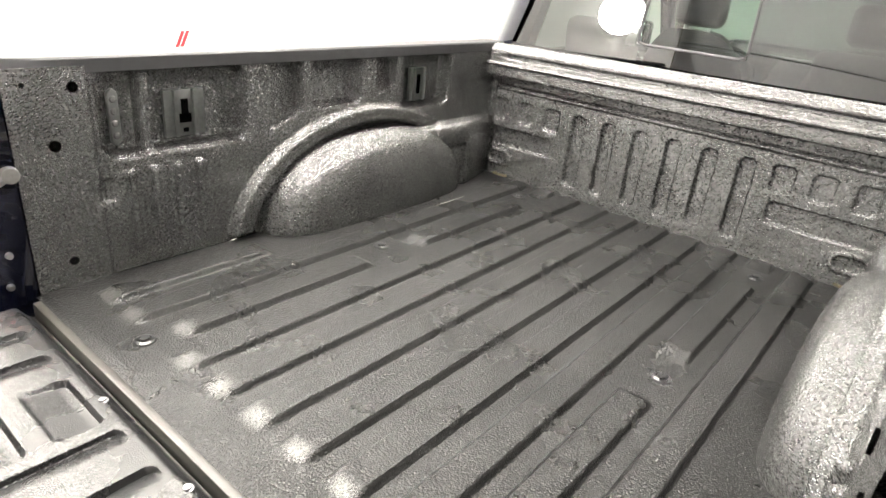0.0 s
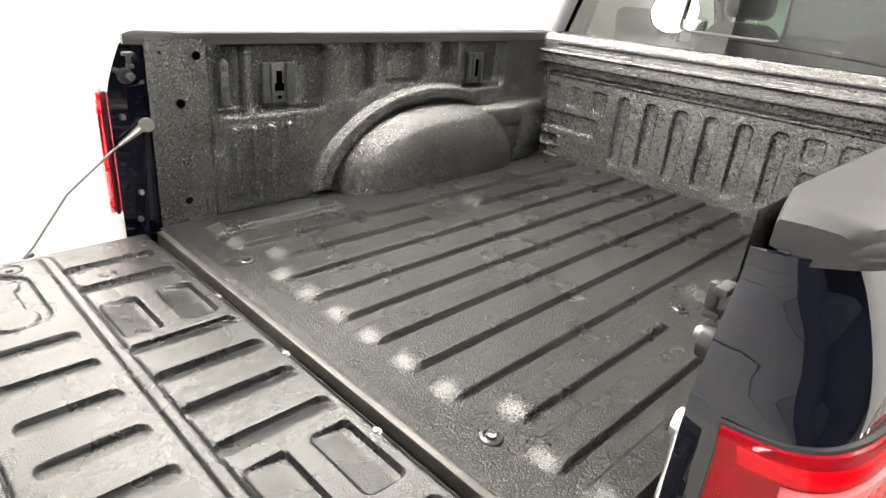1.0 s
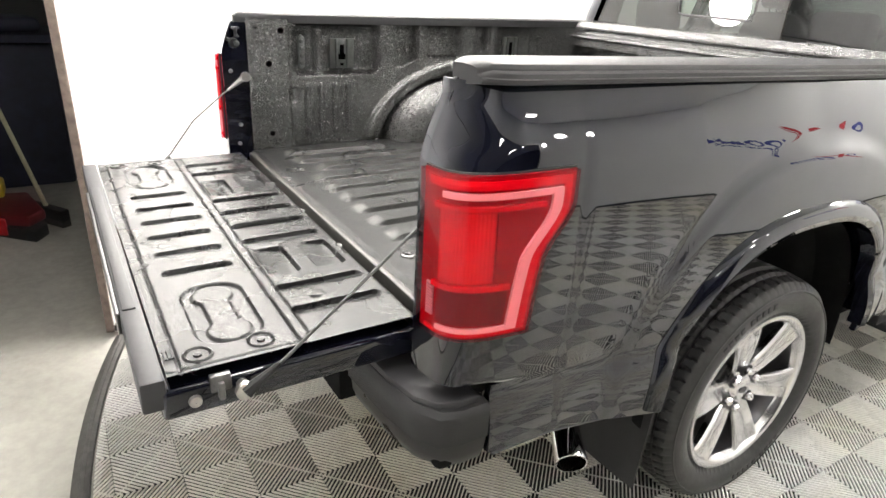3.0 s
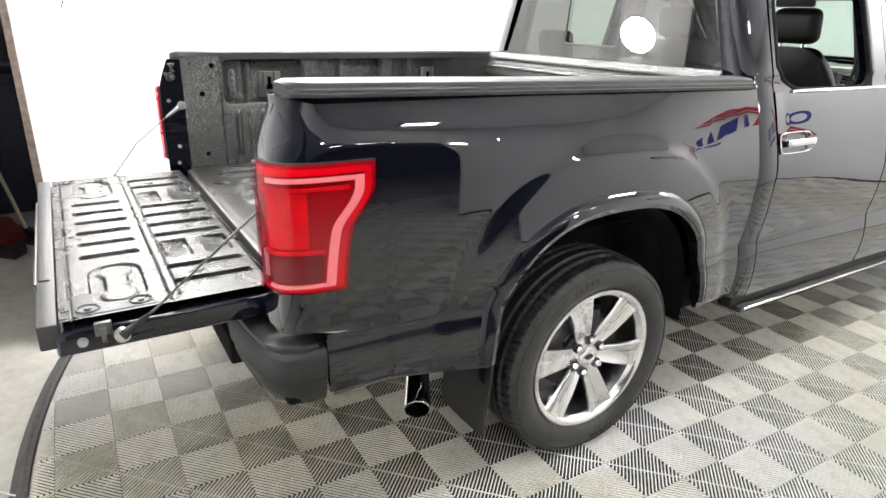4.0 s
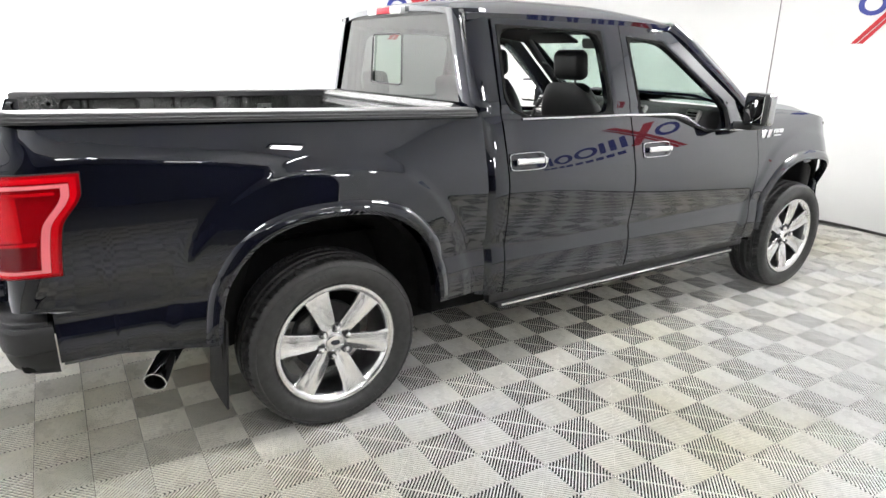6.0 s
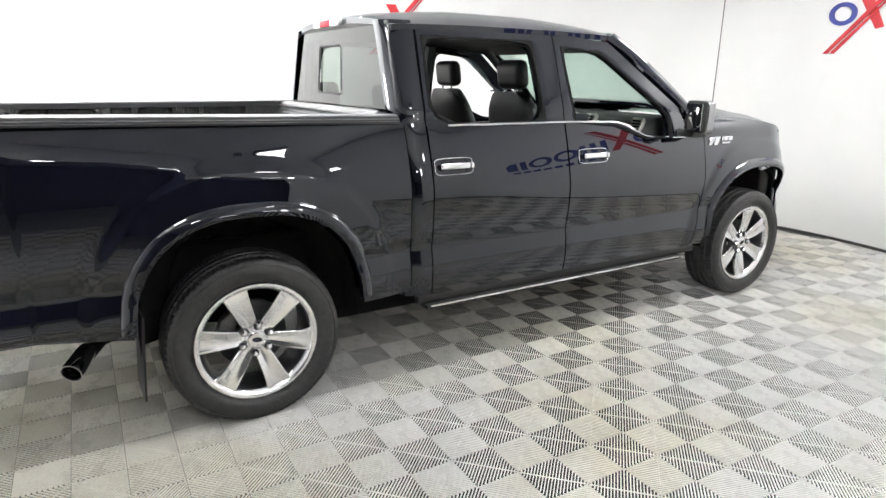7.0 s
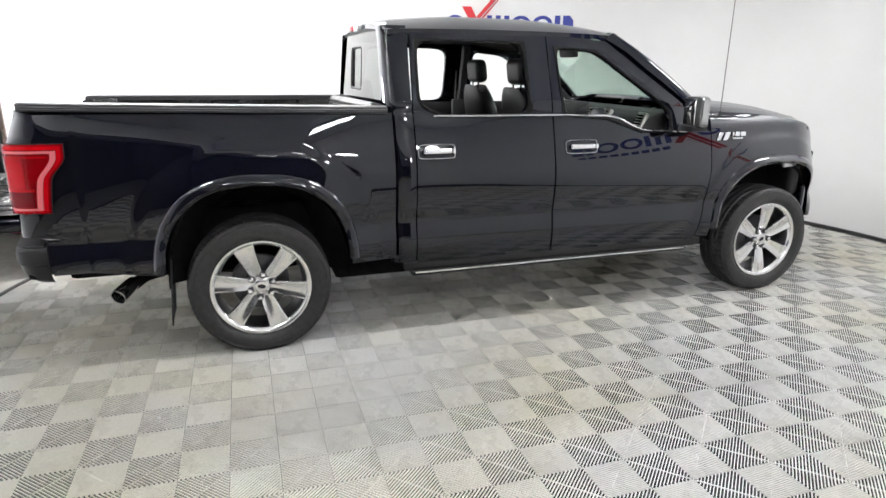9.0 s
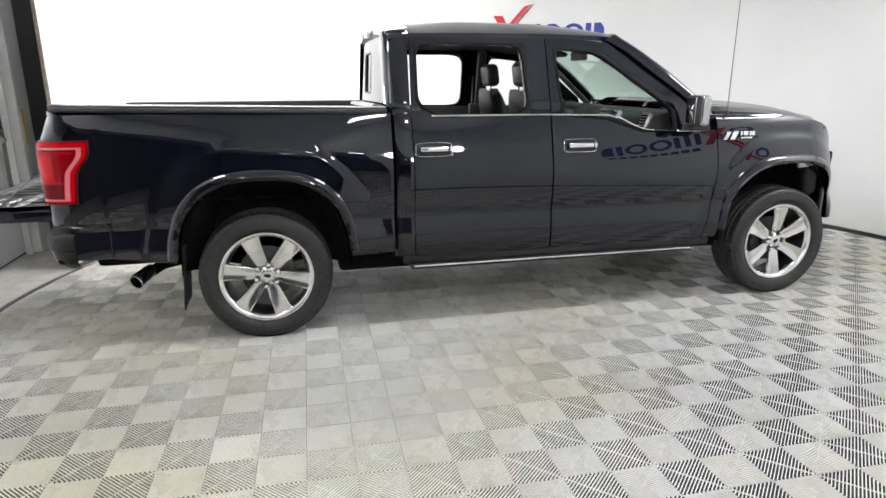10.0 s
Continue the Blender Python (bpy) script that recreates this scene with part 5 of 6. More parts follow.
def build_bed_fittings():
    # floor bolts with cupped washers
    for bx, by in ((-0.446, -0.985), (0.446, -0.985), (-0.481, -0.22), (0.437, -0.22), (-0.481, 0.56), (0.437, 0.56)):
        b = part("bolt", moved(lathe([(0.0, 0.024), (0.004, 0.022), (0.006, 0.016), (0.002, 0.013), (0.003, 0.011), (0.010, 0.010), (0.011, 0.0005)], 20, "z"), Matrix.Translation((bx, by, 0.848))), BUMPER, truck)
    # threshold between floor and tailgate
    part("rear_sill", box(-0.765, 0.765, -1.098, -1.078, 0.80, 0.847, 0.005), SILL, truck, "worn beige metal sill edge")
    part("hinge_gap_seal", box(-0.76, 0.76, -1.118, -1.100, 0.79, 0.815, 0.004), BLACK_RUBBER, truck)
    for s in (1, -1):
        fix = (lambda b: b) if s > 0 else mirrored
        # jamb beside the gate
        P = np.array([[(0.826 - 0.022 * k, -1.166 + 0.125 * k + 0.045 * max(0, z - 1.24) / 0.13, z) for z in np.linspace(0.78, 1.368 + float(lift(s, -1.1)), 24)] for k in np.linspace(0, 1, 6)])
        jamb = part("gate_jamb", fix(sheet(P, thick=(0.010, 0, 0))), PAINT, truck)
        part("jamb_seal", fix(tube([(0.795, -1.045, 0.86), (0.795, -1.045, 1.34)], 0.008, 6)), BLACK_RUBBER, jamb)
        hook = merged(box(0.786, 0.800, -1.125, -1.095, 1.338, 1.348, 0.003), box(0.778, 0.790, -1.118, -1.106, 1.318, 1.348, 0.003), box(0.778, 0.796, -1.118, -1.100, 1.308, 1.318, 0.003))
        part("striker_hook", fix(hook), RAILCAP, jamb, "grey cast latch striker")
        part("striker_pin", fix(tube([(0.780, -1.107, 1.284), (0.782, -1.108, 1.2845), (0.797, -1.119, 1.29), (0.824, -1.139, 1.299)], [0.008, 0.010, 0.0075, 0.0075], 12)), GUNMETAL, jamb)
        part("bumper_stop", fix(moved(lathe([(-0.012, 0.001), (-0.012, 0.018), (0.01, 0.021)], 18), Matrix.Translation((0.800, -1.118, 1.285)))), PLASTIC, jamb)
        part("cable_post", fix(moved(lathe([(-0.035, 0.001), (-0.035, 0.018), (-0.022, 0.020), (-0.02, 0.011), (0.015, 0.011)], 16), Matrix.Translation((0.81, -1.085, 1.155)))), STEEL, jamb)
        for z, y in ((1.175, -1.135), (0.955, -1.11), (0.875, -1.12)):
            part("screw", fix(moved(lathe([(-0.006, 0.0005), (-0.006, 0.007), (0.004, 0.009)], 10), Matrix.Translation((0.812, y, z)))), STEEL, jamb)
        # inner side: tie-down plates, holes, light strip
        plate = part("tie_down_plate", fix(merged(box(0.832, 0.845, -0.70, -0.585, 1.175, 1.30, 0.003), box(0.822, 0.840, -0.676, -0.665, 1.175, 1.30, 0.002), box(0.822, 0.840, -0.622, -0.611, 1.175, 1.30, 0.002))), GUNMETAL, truck, "dark metal tie-down plate")
        # slots: black boxes set on the plates, painting the shade of the openings
        part("slot", fix(merged(box(0.829, 0.834, -0.653, -0.634, 1.225, 1.275), box(0.829, 0.834, -0.66, -0.627, 1.212, 1.236), box(0.829, 0.834, -0.651, -0.637, 1.186, 1.197))), BLACK_HOLE, plate, smooth=False)
        plate = part("tie_down_plate", fix(merged(box(0.832, 0.845, 0.245, 0.335, 1.19, 1.31, 0.003), box(0.822, 0.840, 0.262, 0.272, 1.19, 1.31, 0.002), box(0.822, 0.840, 0.308, 0.318, 1.19, 1.31, 0.002))), GUNMETAL, truck, "dark metal tie-down plate")
        part("slot", fix(box(0.829, 0.834, 0.281, 0.299, 1.215, 1.285)), BLACK_HOLE, plate, smooth=False)
        strip = part("bed_light", fix(prism([(-0.842, 1.185), (-0.828, 1.172), (-0.815, 1.185), (-0.815, 1.305), (-0.828, 1.318), (-0.842, 1.305)], 0.828, 0.842, "x", 0.004)), GUNMETAL, truck, "grey bed light strip with clear lenses")
        for k in range(4):
            part("lens", fix(moved(lathe([(-0.008, 0.0005), (-0.006, 0.007), (0.0, 0.010)], 12), Matrix.Translation((0.829, -0.8285, 1.20 + 0.03 * k)))), SMOKED, strip)
        # holes: flat black discs put on the liner for the shade inside them
        for y, z, r in ((-0.985, 0.915, 0.011), (-0.985, 1.205, 0.013), (-0.93, 1.335, 0.012), (-1.03, 1.345, 0.005)):
            part("hole", fix(moved(lathe([(-0.0015, 0.0005), (-0.0015, r), (0.004, r)], 14), Matrix.Translation((0.7865, y, z)))), BLACK_HOLE, truck)
        # seam strip along the wheelhouse
        if s < 0:
            part("seam_sealer", fix(tube([(0.60, -0.42, 0.851), (0.602, 0.0, 0.851), (0.61, 0.36, 0.851)], 0.0013, 5)), SEAM, truck)
        part("tie_down_loop", fix(tube([(0.70, 0.70, 0.865), (0.685, 0.66, 0.875), (0.655, 0.655, 0.875), (0.64, 0.69, 0.865)], 0.005, 8)), BRASS, truck)


SILL = material("worn_sill", (0.030, 0.028, 0.024), 0.5, 0.1, spread=0.3, scale=50, large=0.2, large_scale=6)
GUNMETAL = material("gunmetal", (0.11, 0.115, 0.112), 0.38, 0.6, spread=0.15, scale=60, bump=0.1)
BLACK_HOLE = material("hole_black", (0.001, 0.001, 0.001), 1.0, spec=0.0)
SEAM = material("seam_line", (0.35, 0.34, 0.32), 0.5)
SMOKED = material("smoked_lens", (0.10, 0.10, 0.10), 0.2)
BRASS = material("zinc_loop", (0.55, 0.48, 0.30), 0.35, 1.0)
build_bed_fittings()


def build_gate_fittings():
    for s in (1, -1):
        fix = (lambda b: b) if s > 0 else mirrored
        part("cable_pin", fix(moved(lathe([(-0.01, 0.012), (0.016, 0.012), (0.018, 0.020), (0.030, 0.019), (0.032, 0.0005)], 16), Matrix.Translation((0.772, -1.535, 0.803)))), STEEL, gate)
        part("side_screw", fix(moved(lathe([(0, 0.013), (0.008, 0.012), (0.010, 0.0005)], 14), Matrix.Translation((0.768, -1.625, 0.792)))), STEEL, gate)
        part("latch", fix(merged(box(0.758, 0.774, -1.595, -1.555, 0.800, 0.838, 0.003), box(0.766, 0.784, -1.582, -1.570, 0.785, 0.825, 0.003))), STEEL_DARK, gate)
        low, back = (0.80, -1.53) if s > 0 else (0.775, -1.47)
        cable = tube([(low, back, 0.806), ((low + 0.806) / 2, back * 0.82 - 0.196, 0.862), (0.806, -1.30, 0.985), (0.806, -1.17, 1.09), (0.79, -1.09, 1.152)], 0.0035, 6)
        c = part("support_cable", fix(cable), STEEL_DARK, gate, "thin steel support cable")
        part("cable_end", fix(tube([(0.804, -1.155, 1.102), (0.797, -1.12, 1.128), (0.79, -1.09, 1.152)], [0.006, 0.009, 0.013], 8)), STEEL, c)
        part("cable_end", fix(tube([(low + 0.002, back + 0.065, 0.851), (low + 0.001, back + 0.03, 0.828), (low, back - 0.005, 0.803)], [0.005, 0.009, 0.015], 8)), PLASTIC, c)
        for y in (-1.475, -1.602):
            part("screw_cup", fix(moved(lathe([(0.0, 0.030), (0.003, 0.026), (-0.004, 0.018), (-0.004, 0.010), (0.003, 0.008), (0.004, 0.0005)], 20, "z"), Matrix.Translation((0.703, y, 0.852)))), LINER_GATE, gate)
        part("screw", fix(moved(bolt_head(0.007, 0.006), Matrix.Translation((0.305, -1.136, 0.848)))), STEEL_DARK, gate)
        part("grip_pad", fix(merged(*[box(0.655, 0.70, -1.662 + 0.007 * k, -1.658 + 0.007 * k, 0.852, 0.856) for k in range(3)])), PLASTIC, gate, smooth=False)
    part("screw", moved(bolt_head(0.007, 0.006), Matrix.Translation((0.0, -1.136, 0.848))), STEEL_DARK, gate)
    part("step_slot", box(-0.46, 0.46, -1.712, -1.684, 0.852, 0.8575, 0.002), RAILCAP, gate, "folded step along the gate's top edge")
    part("step_tread", box(-0.45, 0.45, -1.726, -1.718, 0.79, 0.845, 0.002), STEEL_DARK, gate)


build_gate_fittings()


def seat(x, y, name="front_seat", w=0.28, back=0.635):
    st = new(name)
    st.parent = truck
    P = np.array([[(x + w * math.copysign(abs(math.cos(a)) ** 0.7, math.cos(a)) * (1 - 0.36 * v ** 4), y + 0.085 * math.copysign(abs(math.sin(a)) ** 0.8, math.sin(a)) * (1 - 0.35 * v ** 8) - 0.16 * v, 0.86 + back * v - 0.055 * abs(math.cos(a)) ** 3 * v ** 5) for v in np.linspace(0, 1, 14)] for a in np.linspace(0, 2 * math.pi, 32, endpoint=False)])
    bm = sheet(P, wrap=True)
    bm.verts.ensure_lookup_table()
    bm.faces.new([bm.verts[14 * k + 13] for k in range(32)])
    part("backrest", bm, LEATHER, st)
    part("cushion", box(x - w, x + w, y - 0.05, y + 0.5, 0.76, 0.92, 0.05, 4), LEATHER, st)
    part("headrest", moved(box(-0.125, 0.125, -0.05, 0.05, -0.09, 0.09, 0.045, 5), pose(x, y - 0.15, 1.60, 8)), LEATHER, st)
    for dx in (-0.06, 0.06):
        part("headrest_post", tube([(x + dx, y - 0.16, 0.86 + back - 0.03), (x + dx, y - 0.155, 0.86 + back + 0.07)], 0.007, 8), CHROME, st)
    return st


def build_interior():
    seat(0.40, 1.99)
    seat(-0.37, 1.98)
    # rear bench
    b = new("rear_bench")
    b.parent = truck
    part("cushion", box(-0.75, 0.75, 0.98, 1.40, 0.78, 0.93, 0.05, 4), LEATHER, b)
    part("backrest", moved(box(-0.75, 0.75, -0.07, 0.07, 0, 0.47, 0.05, 4), pose(0, 1.0, 0.90, 8)), LEATHER, b)
    for hx in (-0.46, 0.46):
        part("headrest", moved(box(-0.125, 0.125, -0.045, 0.045, -0.08, 0.08, 0.038, 4), pose(hx, 0.925, 1.455, 8)), LEATHER, b)
    # dashboard
    sec = [(2.62, 0.80), (2.58, 1.10), (2.60, 1.22), (2.66, 1.30), (2.76, 1.335), (2.95, 1.345), (3.02, 1.33), (3.02, 0.80)]
    dash = part("dashboard", prism(sec, -0.80, 0.80, "x", 0.02, 3), DASH, truck)
    for x in (0.74, 0.30, 0.10, -0.30, -0.74):
        v = part("air_vent", moved(box(-0.050, 0.050, -0.02, 0.02, -0.075, 0.075, 0.012), pose(x, 2.635, 1.262, -22)), STEEL, dash, "silver framed air vent")
        for k in range(6):
            part("slat", moved(box(-0.036, 0.036, -0.024, -0.018, -0.058 + 0.02 * k, -0.047 + 0.02 * k), pose(x, 2.635, 1.262, -22)), BLACK_HOLE, v, smooth=False)
    part("screen", moved(box(-0.10, 0.10, -0.012, 0.012, -0.07, 0.07, 0.006), pose(0.20, 2.615, 1.262, -18)), SCREEN, dash)
    part("instrument_hood", prism([(2.50, 1.22), (2.52, 1.34), (2.60, 1.375), (2.78, 1.36), (2.78, 1.25)], -0.60, -0.16, "x", 0.02, 3), DASH, dash)
    # steering wheel
    m = pose(-0.38, 2.40, 1.22, 65)
    w = part("steering_wheel", tube([tuple(m @ Vector((0.185 * math.cos(a), 0.185 * math.sin(a), 0))) for a in np.linspace(0, 2 * math.pi, 36, endpoint=False)], 0.016, 8, closed=True), LEATHER, truck)
    part("wheel_hub", moved(box(-0.075, 0.075, -0.065, 0.055, -0.03, 0.03, 0.02, 3), m), DASH, w)
    for a in (0.15, math.pi - 0.15, -math.pi / 2):
        part("wheel_spoke", tube([tuple(m @ Vector((r * math.cos(a), r * math.sin(a), -0.005))) for r in (0.06, 0.18)], 0.014, 6), STEEL_DARK, w)
    # roof lining, posts
    xs, ys = np.linspace(-0.70, 0.70, 15), np.linspace(0.80, 2.36, 20)
    P = np.array([[(x, y, 1.862 - 0.05 * (x / 0.7) ** 4 - 0.13 * max(0, y - 1.9)) for x in xs] for y in ys])
    for vx in (-0.36, 0.36):
        part("sun_visor", moved(box(-0.22, 0.22, -0.085, 0.085, -0.012, 0.012, 0.01), pose(vx, 2.34, 1.785, -22)), LINING, truck)
    part("headliner", sheet(P, thick=(0, 0, 0.01)), LINING, truck)
    for s in (1, -1):
        part("belt_post", box(s * 0.775 - 0.025, s * 0.775 + 0.025, 1.76, 1.90, 0.9, 1.36, 0.01), DASH, truck)
        pts = [(s * (0.80 - 0.13 * k), 1.85, 1.34 + 0.46 * k) for k in (0, 0.5, 1)]
        part("inner_post", tube(pts, 0.040, 8), DASH, truck)
        pts = [(s * (0.785 - 0.12 * k), 0.90, 1.34 + 0.46 * k) for k in (0, 0.5, 1)]
        part("inner_post", tube(pts, 0.045, 8), DASH, truck)
        part("door_card", box(s * 0.86 - 0.03, s * 0.86 + 0.03, 0.95, 3.0, 0.55, 1.20, 0.02), DASH, truck)
        part("belt_strip", box(s * 0.868 - 0.022, s * 0.868 + 0.022, 0.98, 2.30, 1.19, 1.335, 0.01), DASH, truck)
        grip = part("grab_handle", tube([(s * 0.735, 2.60, 1.60), (s * 0.70, 2.63, 1.585), (s * 0.70, 2.74, 1.505), (s * 0.745, 2.77, 1.48)], 0.012, 8), DASH, truck)
        part("pillar_trim", tube([(s * (0.690 + 0.13 * v), 2.34 + 0.62 * v, 1.835 - 0.50 * v) for v in np.linspace(0, 1, 8)], 0.026, 8), DASH, truck)
        belt = tube([(s * 0.78, 1.80, 1.60), (s * 0.76, 1.78, 1.30), (s * 0.72, 1.8, 1.0)], 0.008, 6)
        part("seat_belt", belt, LEATHER, truck)
    part("mirror_stem", tube([(0, 2.50, 1.835), (0, 2.47, 1.77)], 0.012, 8), DASH, truck)
    part("rear_view_mirror", moved(box(-0.125, 0.125, -0.018, 0.018, -0.036, 0.036, 0.015, 3), pose(0, 2.45, 1.745, 10)), DASH, truck)
    part("sensor_housing", prism([(2.40, 1.85), (2.56, 1.80), (2.60, 1.76), (2.44, 1.80)], -0.06, 0.06, "x", 0.008), DASH, truck)
    part("wiper", tube([(-0.60, 3.10, 1.372), (0.05, 3.14, 1.378), (0.30, 3.13, 1.376)], 0.008, 6), PLASTIC, truck)
    part("wiper", tube([(0.0, 3.10, 1.372), (0.45, 3.09, 1.375), (0.74, 3.04, 1.368)], 0.008, 6), PLASTIC, truck)


DASH = material("dash_plastic", (0.02, 0.02, 0.021), 0.5, bump=0.3, bump_scale=500, spread=0.15, scale=30)
LINING = material("dark_headliner", (0.03, 0.03, 0.032), 0.9, spread=0.2, scale=80)
SCREEN = material("dark_screen", (0.05, 0.055, 0.06), 0.15)
build_interior()


def build_trim():
    for s in (1, -1):
        fix = (lambda b: b) if s > 0 else mirrored
        # bright strip along the window line
        pts = [(float(SIDE(z, y)) + 0.004, y, z) for y, z in ((1.06, 1.343), (1.4, 1.341), (1.852, 1.340), (2.26, 1.330), (2.35, 1.312), (2.44, 1.268), (2.52, 1.236), (2.60, 1.224), (2.95, 1.217))]
        part("belt_moulding", fix(tube(pts, 0.006, 6)), CHROME, truck, "thin chrome strip along the window line")
        # mirror
        mir = new("door_mirror")
        mir.parent = truck
        part("arm", fix(prism([(2.80, 1.225), (2.95, 1.225), (2.93, 1.275), (2.82, 1.275)], 0.91, 1.06, "x", 0.012)), PLASTIC, mir)
        shell = part("shell", fix(moved(box(-0.088, 0.088, -0.036, 0.036, -0.10, 0.10, 0.028, 4), pose(1.092, 2.828, 1.36, 0, 0, -12))), CAPCHROME, mir, "satin chrome mirror cap")
        part("housing", fix(moved(box(-0.086, 0.086, -0.03, 0.012, -0.098, 0.098, 0.02, 3), pose(1.083, 2.797, 1.36, 0, 0, -12))), PLASTIC, mir)
        part("mirror_glass", fix(moved(box(-0.072, 0.072, -0.003, 0.003, -0.082, 0.082, 0.002), pose(1.077, 2.767, 1.36, 0, 0, -12))), MIRROR, mir)
        # quarter panel in the window corner
        part("mirror_base", fix(prism([(2.76, 1.225), (2.95, 1.222), (2.90, 1.33), (2.765, 1.40)], 0.855, 0.885, "x", 0.004)), PLASTIC, mir)
    # badge: plain bright bars on the wing
    bx = float(SIDE(1.17, 3.1)) + 0.004
    badge = new("wing_badge")
    badge.parent = truck
    part("slash", prism([(3.13, 1.15), (3.16, 1.15), (3.19, 1.205), (3.16, 1.205)], bx - 0.01, bx + 0.006, "x", 0.002), CHROME, badge)
    part("bar", prism([(3.185, 1.150), (3.222, 1.150), (3.250, 1.207), (3.205, 1.207)], bx - 0.01, bx + 0.006, "x", 0.002), CHROME, badge)
    for k, w in ((0, 0.014), (1, 0.04), (2, 0.045)):
        y = 3.265 + (0, 0.022, 0.07)[k]
        part("bar", box(bx - 0.01, bx + 0.006, y, y + w, 1.178, 1.207, 0.002), CHROME, badge)
    part("bar", box(bx - 0.01, bx + 0.005, 3.27, 3.36, 1.158, 1.168, 0.001), CHROME, badge)
    # aerial
    mast = part("aerial", tube([(0.905, 3.17, 1.335), (0.90, 3.175, 1.7), (0.88, 3.195, 2.3)], [0.004, 0.0034, 0.003], 6), STEEL_DARK, truck)
    part("aerial_base", moved(lathe([(0, 0.016), (0.01, 0.013), (0.03, 0.006)], 12, "z"), Matrix.Translation((0.905, 3.17, 1.32))), PLASTIC, mast)
    # headlamps and grille
    for s in (1, -1):
        fix = (lambda b: b) if s > 0 else mirrored
        part("head_lamp", fix(prism([(0.60, 4.03), (0.86, 3.92), (0.915, 3.80), (0.94, 3.80), (0.90, 3.96), (0.62, 4.09)], 0.93, 1.19, "z", 0.008)), LIGHT_GUIDE_CLEAR, truck, "clear head lamp")
    grille = part("grille", box(-0.60, 0.60, 4.06, 4.10, 0.80, 1.18, 0.01), PLASTIC, truck)
    for k in range(4):
        part("grille_bar", box(-0.58, 0.58, 4.10, 4.115, 0.84 + 0.085 * k, 0.868 + 0.085 * k, 0.004), CHROME, grille)


CAPCHROME = material("satin_chrome", (0.42, 0.42, 0.43), 0.22, 1.0, rough_spread=0.05)
MIRROR = material("mirror_glass", (0.9, 0.9, 0.9), 0.01, 1.0)
build_trim()


# ---------- clutter by the garage door ----------
def build_clutter():
    bin_ = tagged(new("storage_cabinet"), "dark navy storage cabinet standing on the concrete", "cabinet")
    part("body", box(-4.1, -3.45, -2.30, -1.72, -0.02, 1.0, 0.03), NAVY, bin_)
    part("lid", box(-4.12, -3.42, -2.31, -1.70, 1.0, 1.06, 0.02), NAVY, bin_)
    part("cloth", moved(box(-0.2, 0.2, -0.15, 0.15, 0, 0.10, 0.045, 3), pose(-3.72, -1.95, 1.058, 0, 0, 14)), NAVY, bin_, "crumpled dark cloth on the lid")
    broom = tagged(new("broom"), "pale-handled broom leaning beside the storage cabinet", "broom")
    a, b = Vector((-2.62, -1.92, 0.07)), Vector((-2.85, -2.22, 1.35))
    part("handle", tube([a, b], 0.013, 8), PALE_WOOD, broom)
    part("head", moved(box(-0.16, 0.16, -0.03, 0.03, -0.04, 0.04, 0.01), Matrix.Translation(a) @ pose(0, 0, -0.01, 0, 0, 35)), PLASTIC, broom)
    part("bristles", moved(box(-0.155, 0.155, -0.028, 0.028, -0.09, -0.04), Matrix.Translation(a) @ pose(0, 0, 0.005, 0, 0, 35)), BLACK_RUBBER, broom)
    sweep = tagged(new("floor_sweeper"), "red, black and yellow floor sweeper lying on concrete", "sweeper")
    part("hood", prism([(-2.95, -2.25), (-2.55, -2.28), (-2.38, -2.02), (-2.50, -1.93), (-2.9, -2.02)], 0.05, 0.12, "z", 0.02), DARK_RED, sweep)
    part("base", prism([(-2.92, -2.24), (-2.55, -2.26), (-2.30, -2.0), (-2.42, -1.93), (-2.88, -2.03)], -0.022, 0.05, "z", 0.01), PLASTIC, sweep)
    part("panel", prism([(-2.80, -2.28), (-2.50, -2.29), (-2.42, -2.14), (-2.72, -2.12)], 0.0, 0.10, "z", 0.01), RED, sweep)
    part("grip", box(-2.98, -2.80, -2.22, -2.14, 0.12, 0.22, 0.02), YELLOW_BRIGHT, sweep)
    scrap = part("paper_scrap", moved(box(-0.011, 0.011, -0.006, 0.006, 0.0, 0.004, 0.0015), pose(1.596, -0.531, 0.0, 0, 6, 30)), PAPER)
    tagged(scrap, "tiny white paper scrap lying on the tiles", "litter")


PAPER = material("white_paper", (0.8, 0.8, 0.78), 0.7)
NAVY = material("navy_plastic", (0.018, 0.02, 0.04), 0.6, spread=0.2, scale=15, large=0.2)
PALE_WOOD = material("pale_wood", (0.45, 0.42, 0.28), 0.6, spread=0.15, scale=30)
DARK_RED = material("dark_red_plastic", (0.10, 0.01, 0.012), 0.5, spread=0.2, scale=20)
YELLOW_BRIGHT = material("yellow_plastic", (0.6, 0.42, 0.03), 0.5, spread=0.1, scale=20)
build_clutter()


# ---------- floor tiles ----------
STEP, GX, GY, SKEW = 0.2031, 1.1235, 1.2245, -0.0138
PITCH = 0.0129


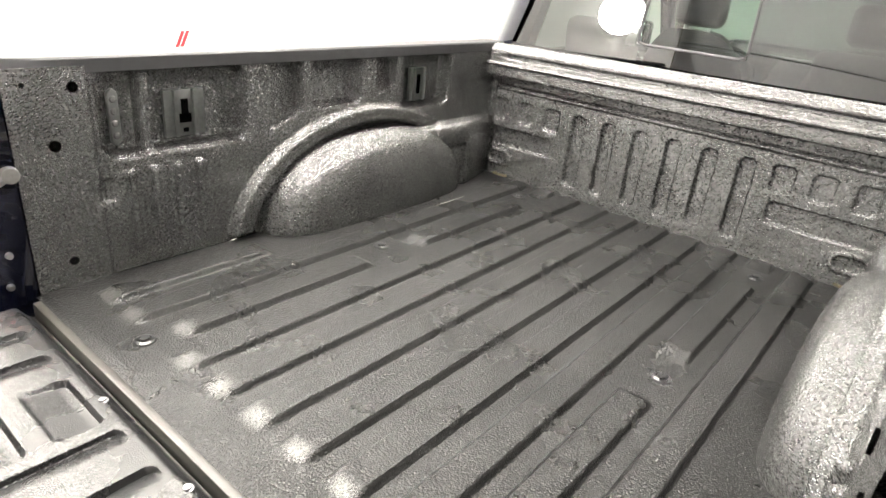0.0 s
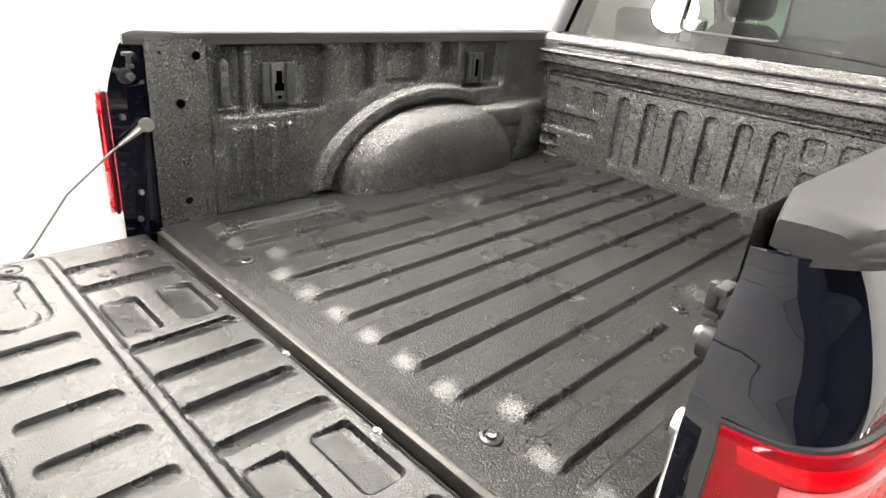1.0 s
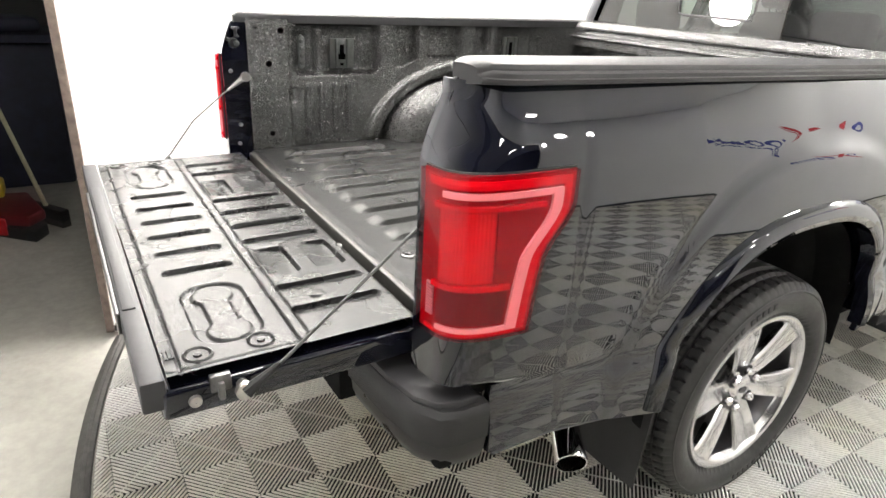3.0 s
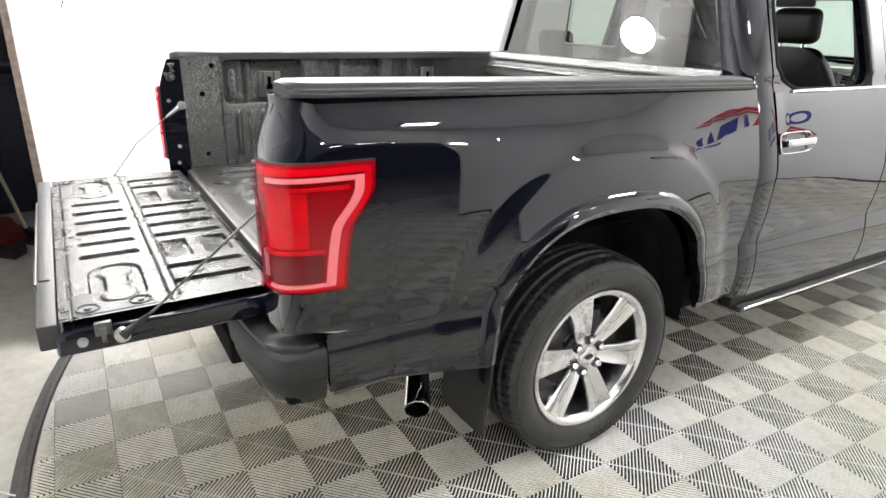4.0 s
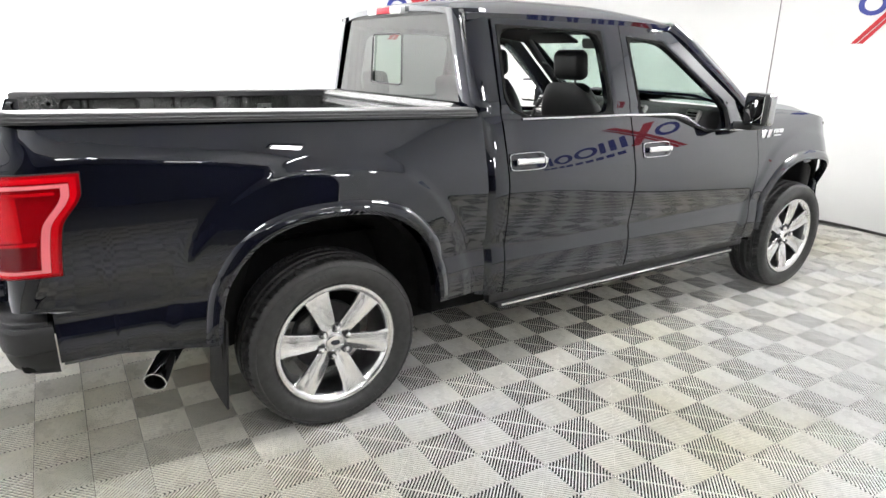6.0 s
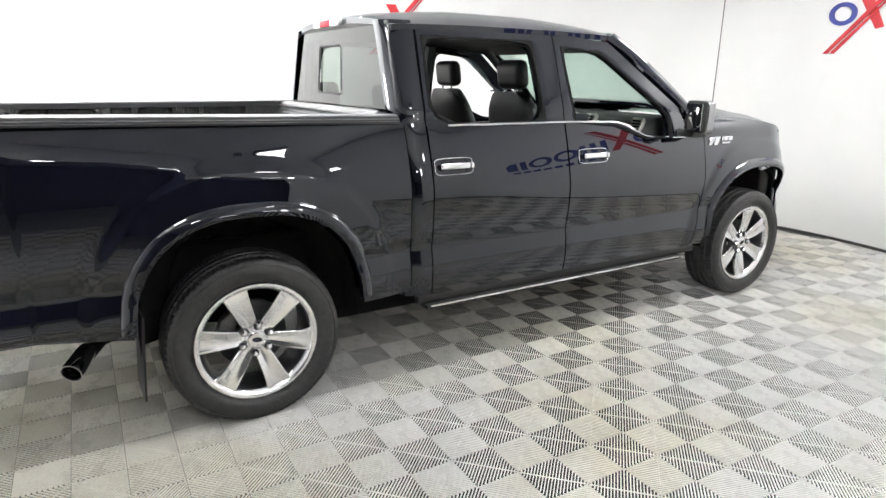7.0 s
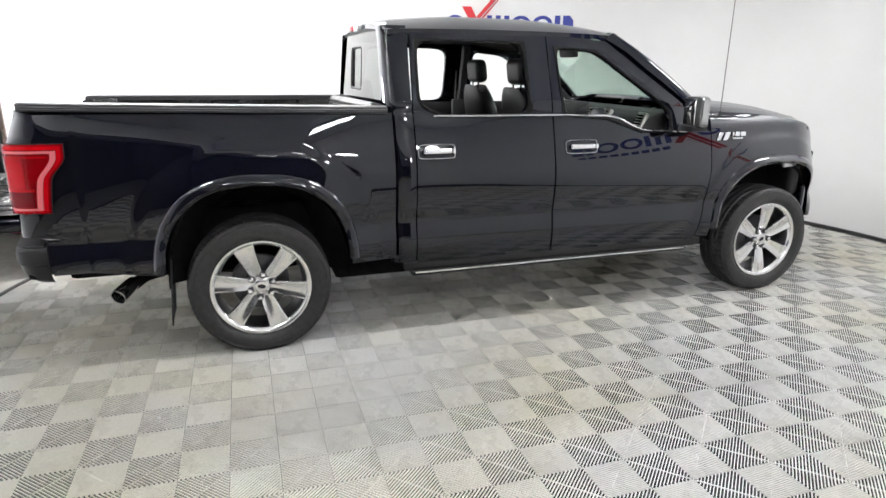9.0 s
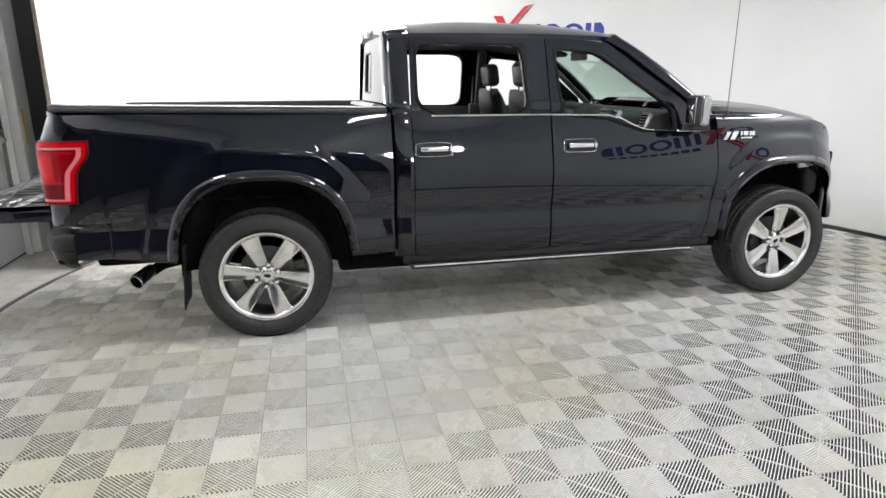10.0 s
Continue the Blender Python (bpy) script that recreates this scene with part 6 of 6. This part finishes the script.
def tile_data(clip=None):
    """One interlocking tile: four squares with diagonal ribs, alternately turned, each crossed by one bar."""
    V, F = [], []

    def bar(c, d, p0, p1, q, h, zlow, ztop):
        # a rib along direction d at offsets p0..p1, its ends trimmed to the square
        n = (-d[1], d[0])
        e0, e1 = h - abs(p0), h - abs(p1)
        if e0 < 0.002 and e1 < 0.002:
            return
        e0, e1 = max(e0, 0.001), max(e1, 0.001)
        if clip and not any(clip(c[0] + n[0] * p + d[0] * e * sg, c[1] + n[1] * p + d[1] * e * sg) for p, e in ((p0, e0), (p1, e1)) for sg in (-1, 0, 1)):
            return
        base = len(V)
        for z in (zlow, ztop):
            for p, e, sg in ((p0, e0, -1), (p0, e0, 1), (p1, e1, 1), (p1, e1, -1)):
                q = (c[0] + n[0] * p + d[0] * e * sg, c[1] + n[1] * p + d[1] * e * sg)
                if clip and not clip(*q):
                    far = (c[0] + n[0] * p - d[0] * e * sg, c[1] + n[1] * p - d[1] * e * sg)
                    lo, hi = 0.0, 1.0
                    for _ in range(12):
                        mid = (lo + hi) / 2
                        if clip(q[0] + (far[0] - q[0]) * mid, q[1] + (far[1] - q[1]) * mid):
                            hi = mid
                        else:
                            lo = mid
                    q = (q[0] + (far[0] - q[0]) * hi, q[1] + (far[1] - q[1]) * hi)
                V.append((*q, z))
        F.extend([(base + 4, base + 5, base + 6, base + 7), (base, base + 1, base + 5, base + 4), (base + 2, base + 3, base + 7, base + 6)])
    r = math.sqrt(0.5)
    h = STEP * r - 0.0012
    for i in (0, 1):
        for j in (0, 1):
            c = ((i + 0.5) * STEP, (j + 0.5) * STEP)
            d, x = ((r, -r), (r, r)) if (i + j) % 2 == 0 else ((r, r), (r, -r))
            for k in range(-11, 12):
                p = k * PITCH
                bar(c, d, p - 0.0020, p + 0.0020, 0, h, -0.0066, 0.0)
            bar(c, x, -0.0013, 0.0013, 0, h - 0.002, -0.0066, -0.0026)
    return V, F


def covered(u, v):
    """Whether the tiled floor reaches a place of the tiles' grid, which lies slightly askew."""
    x = GX + (u - GX) * math.cos(SKEW) - (v - GY) * math.sin(SKEW)
    y = GY + (u - GX) * math.sin(SKEW) + (v - GY) * math.cos(SKEW)
    if x < CX or y < CY - 3.4:
        return math.hypot(x - CX, y - CY) < 3.905 or (x > 2.2 and y > -1.7)
    return y < CY + RAD - 0.005


def build_tiles():
    ground = tagged(new("floor"), "grey ribbed plastic garage tiles laid in a checker", "floor", kind="structure")
    ground.matrix_basis = Matrix.Translation((GX, GY, 0)) @ Matrix.Rotation(SKEW, 4, "Z") @ Matrix.Translation((-GX, -GY, 0))
    V, F = tile_data()
    me = mesh_of("tile", V, F)
    me.materials.append(TILE)
    near, far, edge = [], [], []
    T = 2 * STEP
    for a in range(-14, 16):
        for b in range(-9, 14):
            x, y = GX + a * T, GY + b * T
            cx, cy = x + STEP, y + STEP
            if cy > CY + RAD + 0.1 or cx > 6.1:
                continue
            corners = [covered(x + i * T, y + j * T) for i in (0, 1) for j in (0, 1)]
            if all(corners):
                near.append((math.hypot(cx - 2.2, (cy - 1.3) * 0.8), x, y))
            elif any(corners) or covered(cx, cy):
                edge.append((x, y))
    near.sort()
    for k, (_, x, y) in enumerate(near):
        if k < 300:
            ob = new("tile", me)
            ob.location = (x, y, 0)
            ob.parent = ground
        else:
            far.append((x, y))
    VV, FF = [], []
    for x, y in far:
        n = len(VV)
        VV += [(p[0] + x, p[1] + y, p[2]) for p in V]
        FF += [tuple(q + n for q in f) for f in F]
    for x, y in edge:
        ve, fe = tile_data(lambda u, v: covered(u + x, v + y))
        n = len(VV)
        VV += [(p[0] + x, p[1] + y, p[2]) for p in ve]
        FF += [tuple(q + n for q in f) for f in fe]
    rest = part("tiles", mesh_of("tiles", VV, FF), TILE, ground, smooth=False)
    rest["kind"] = "stuff"
    # slab under the ribs, its black painting the shade in the open grooves
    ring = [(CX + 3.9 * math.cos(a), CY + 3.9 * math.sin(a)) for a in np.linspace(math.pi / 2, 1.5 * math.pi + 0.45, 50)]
    part("groove_shade_base", prism([(6.0, CY + 3.9)] + ring + [(2.2, -1.7), (6.0, -1.7)], -0.021, -0.0068), GROOVE_SHADE, ground, smooth=False)


build_tiles()
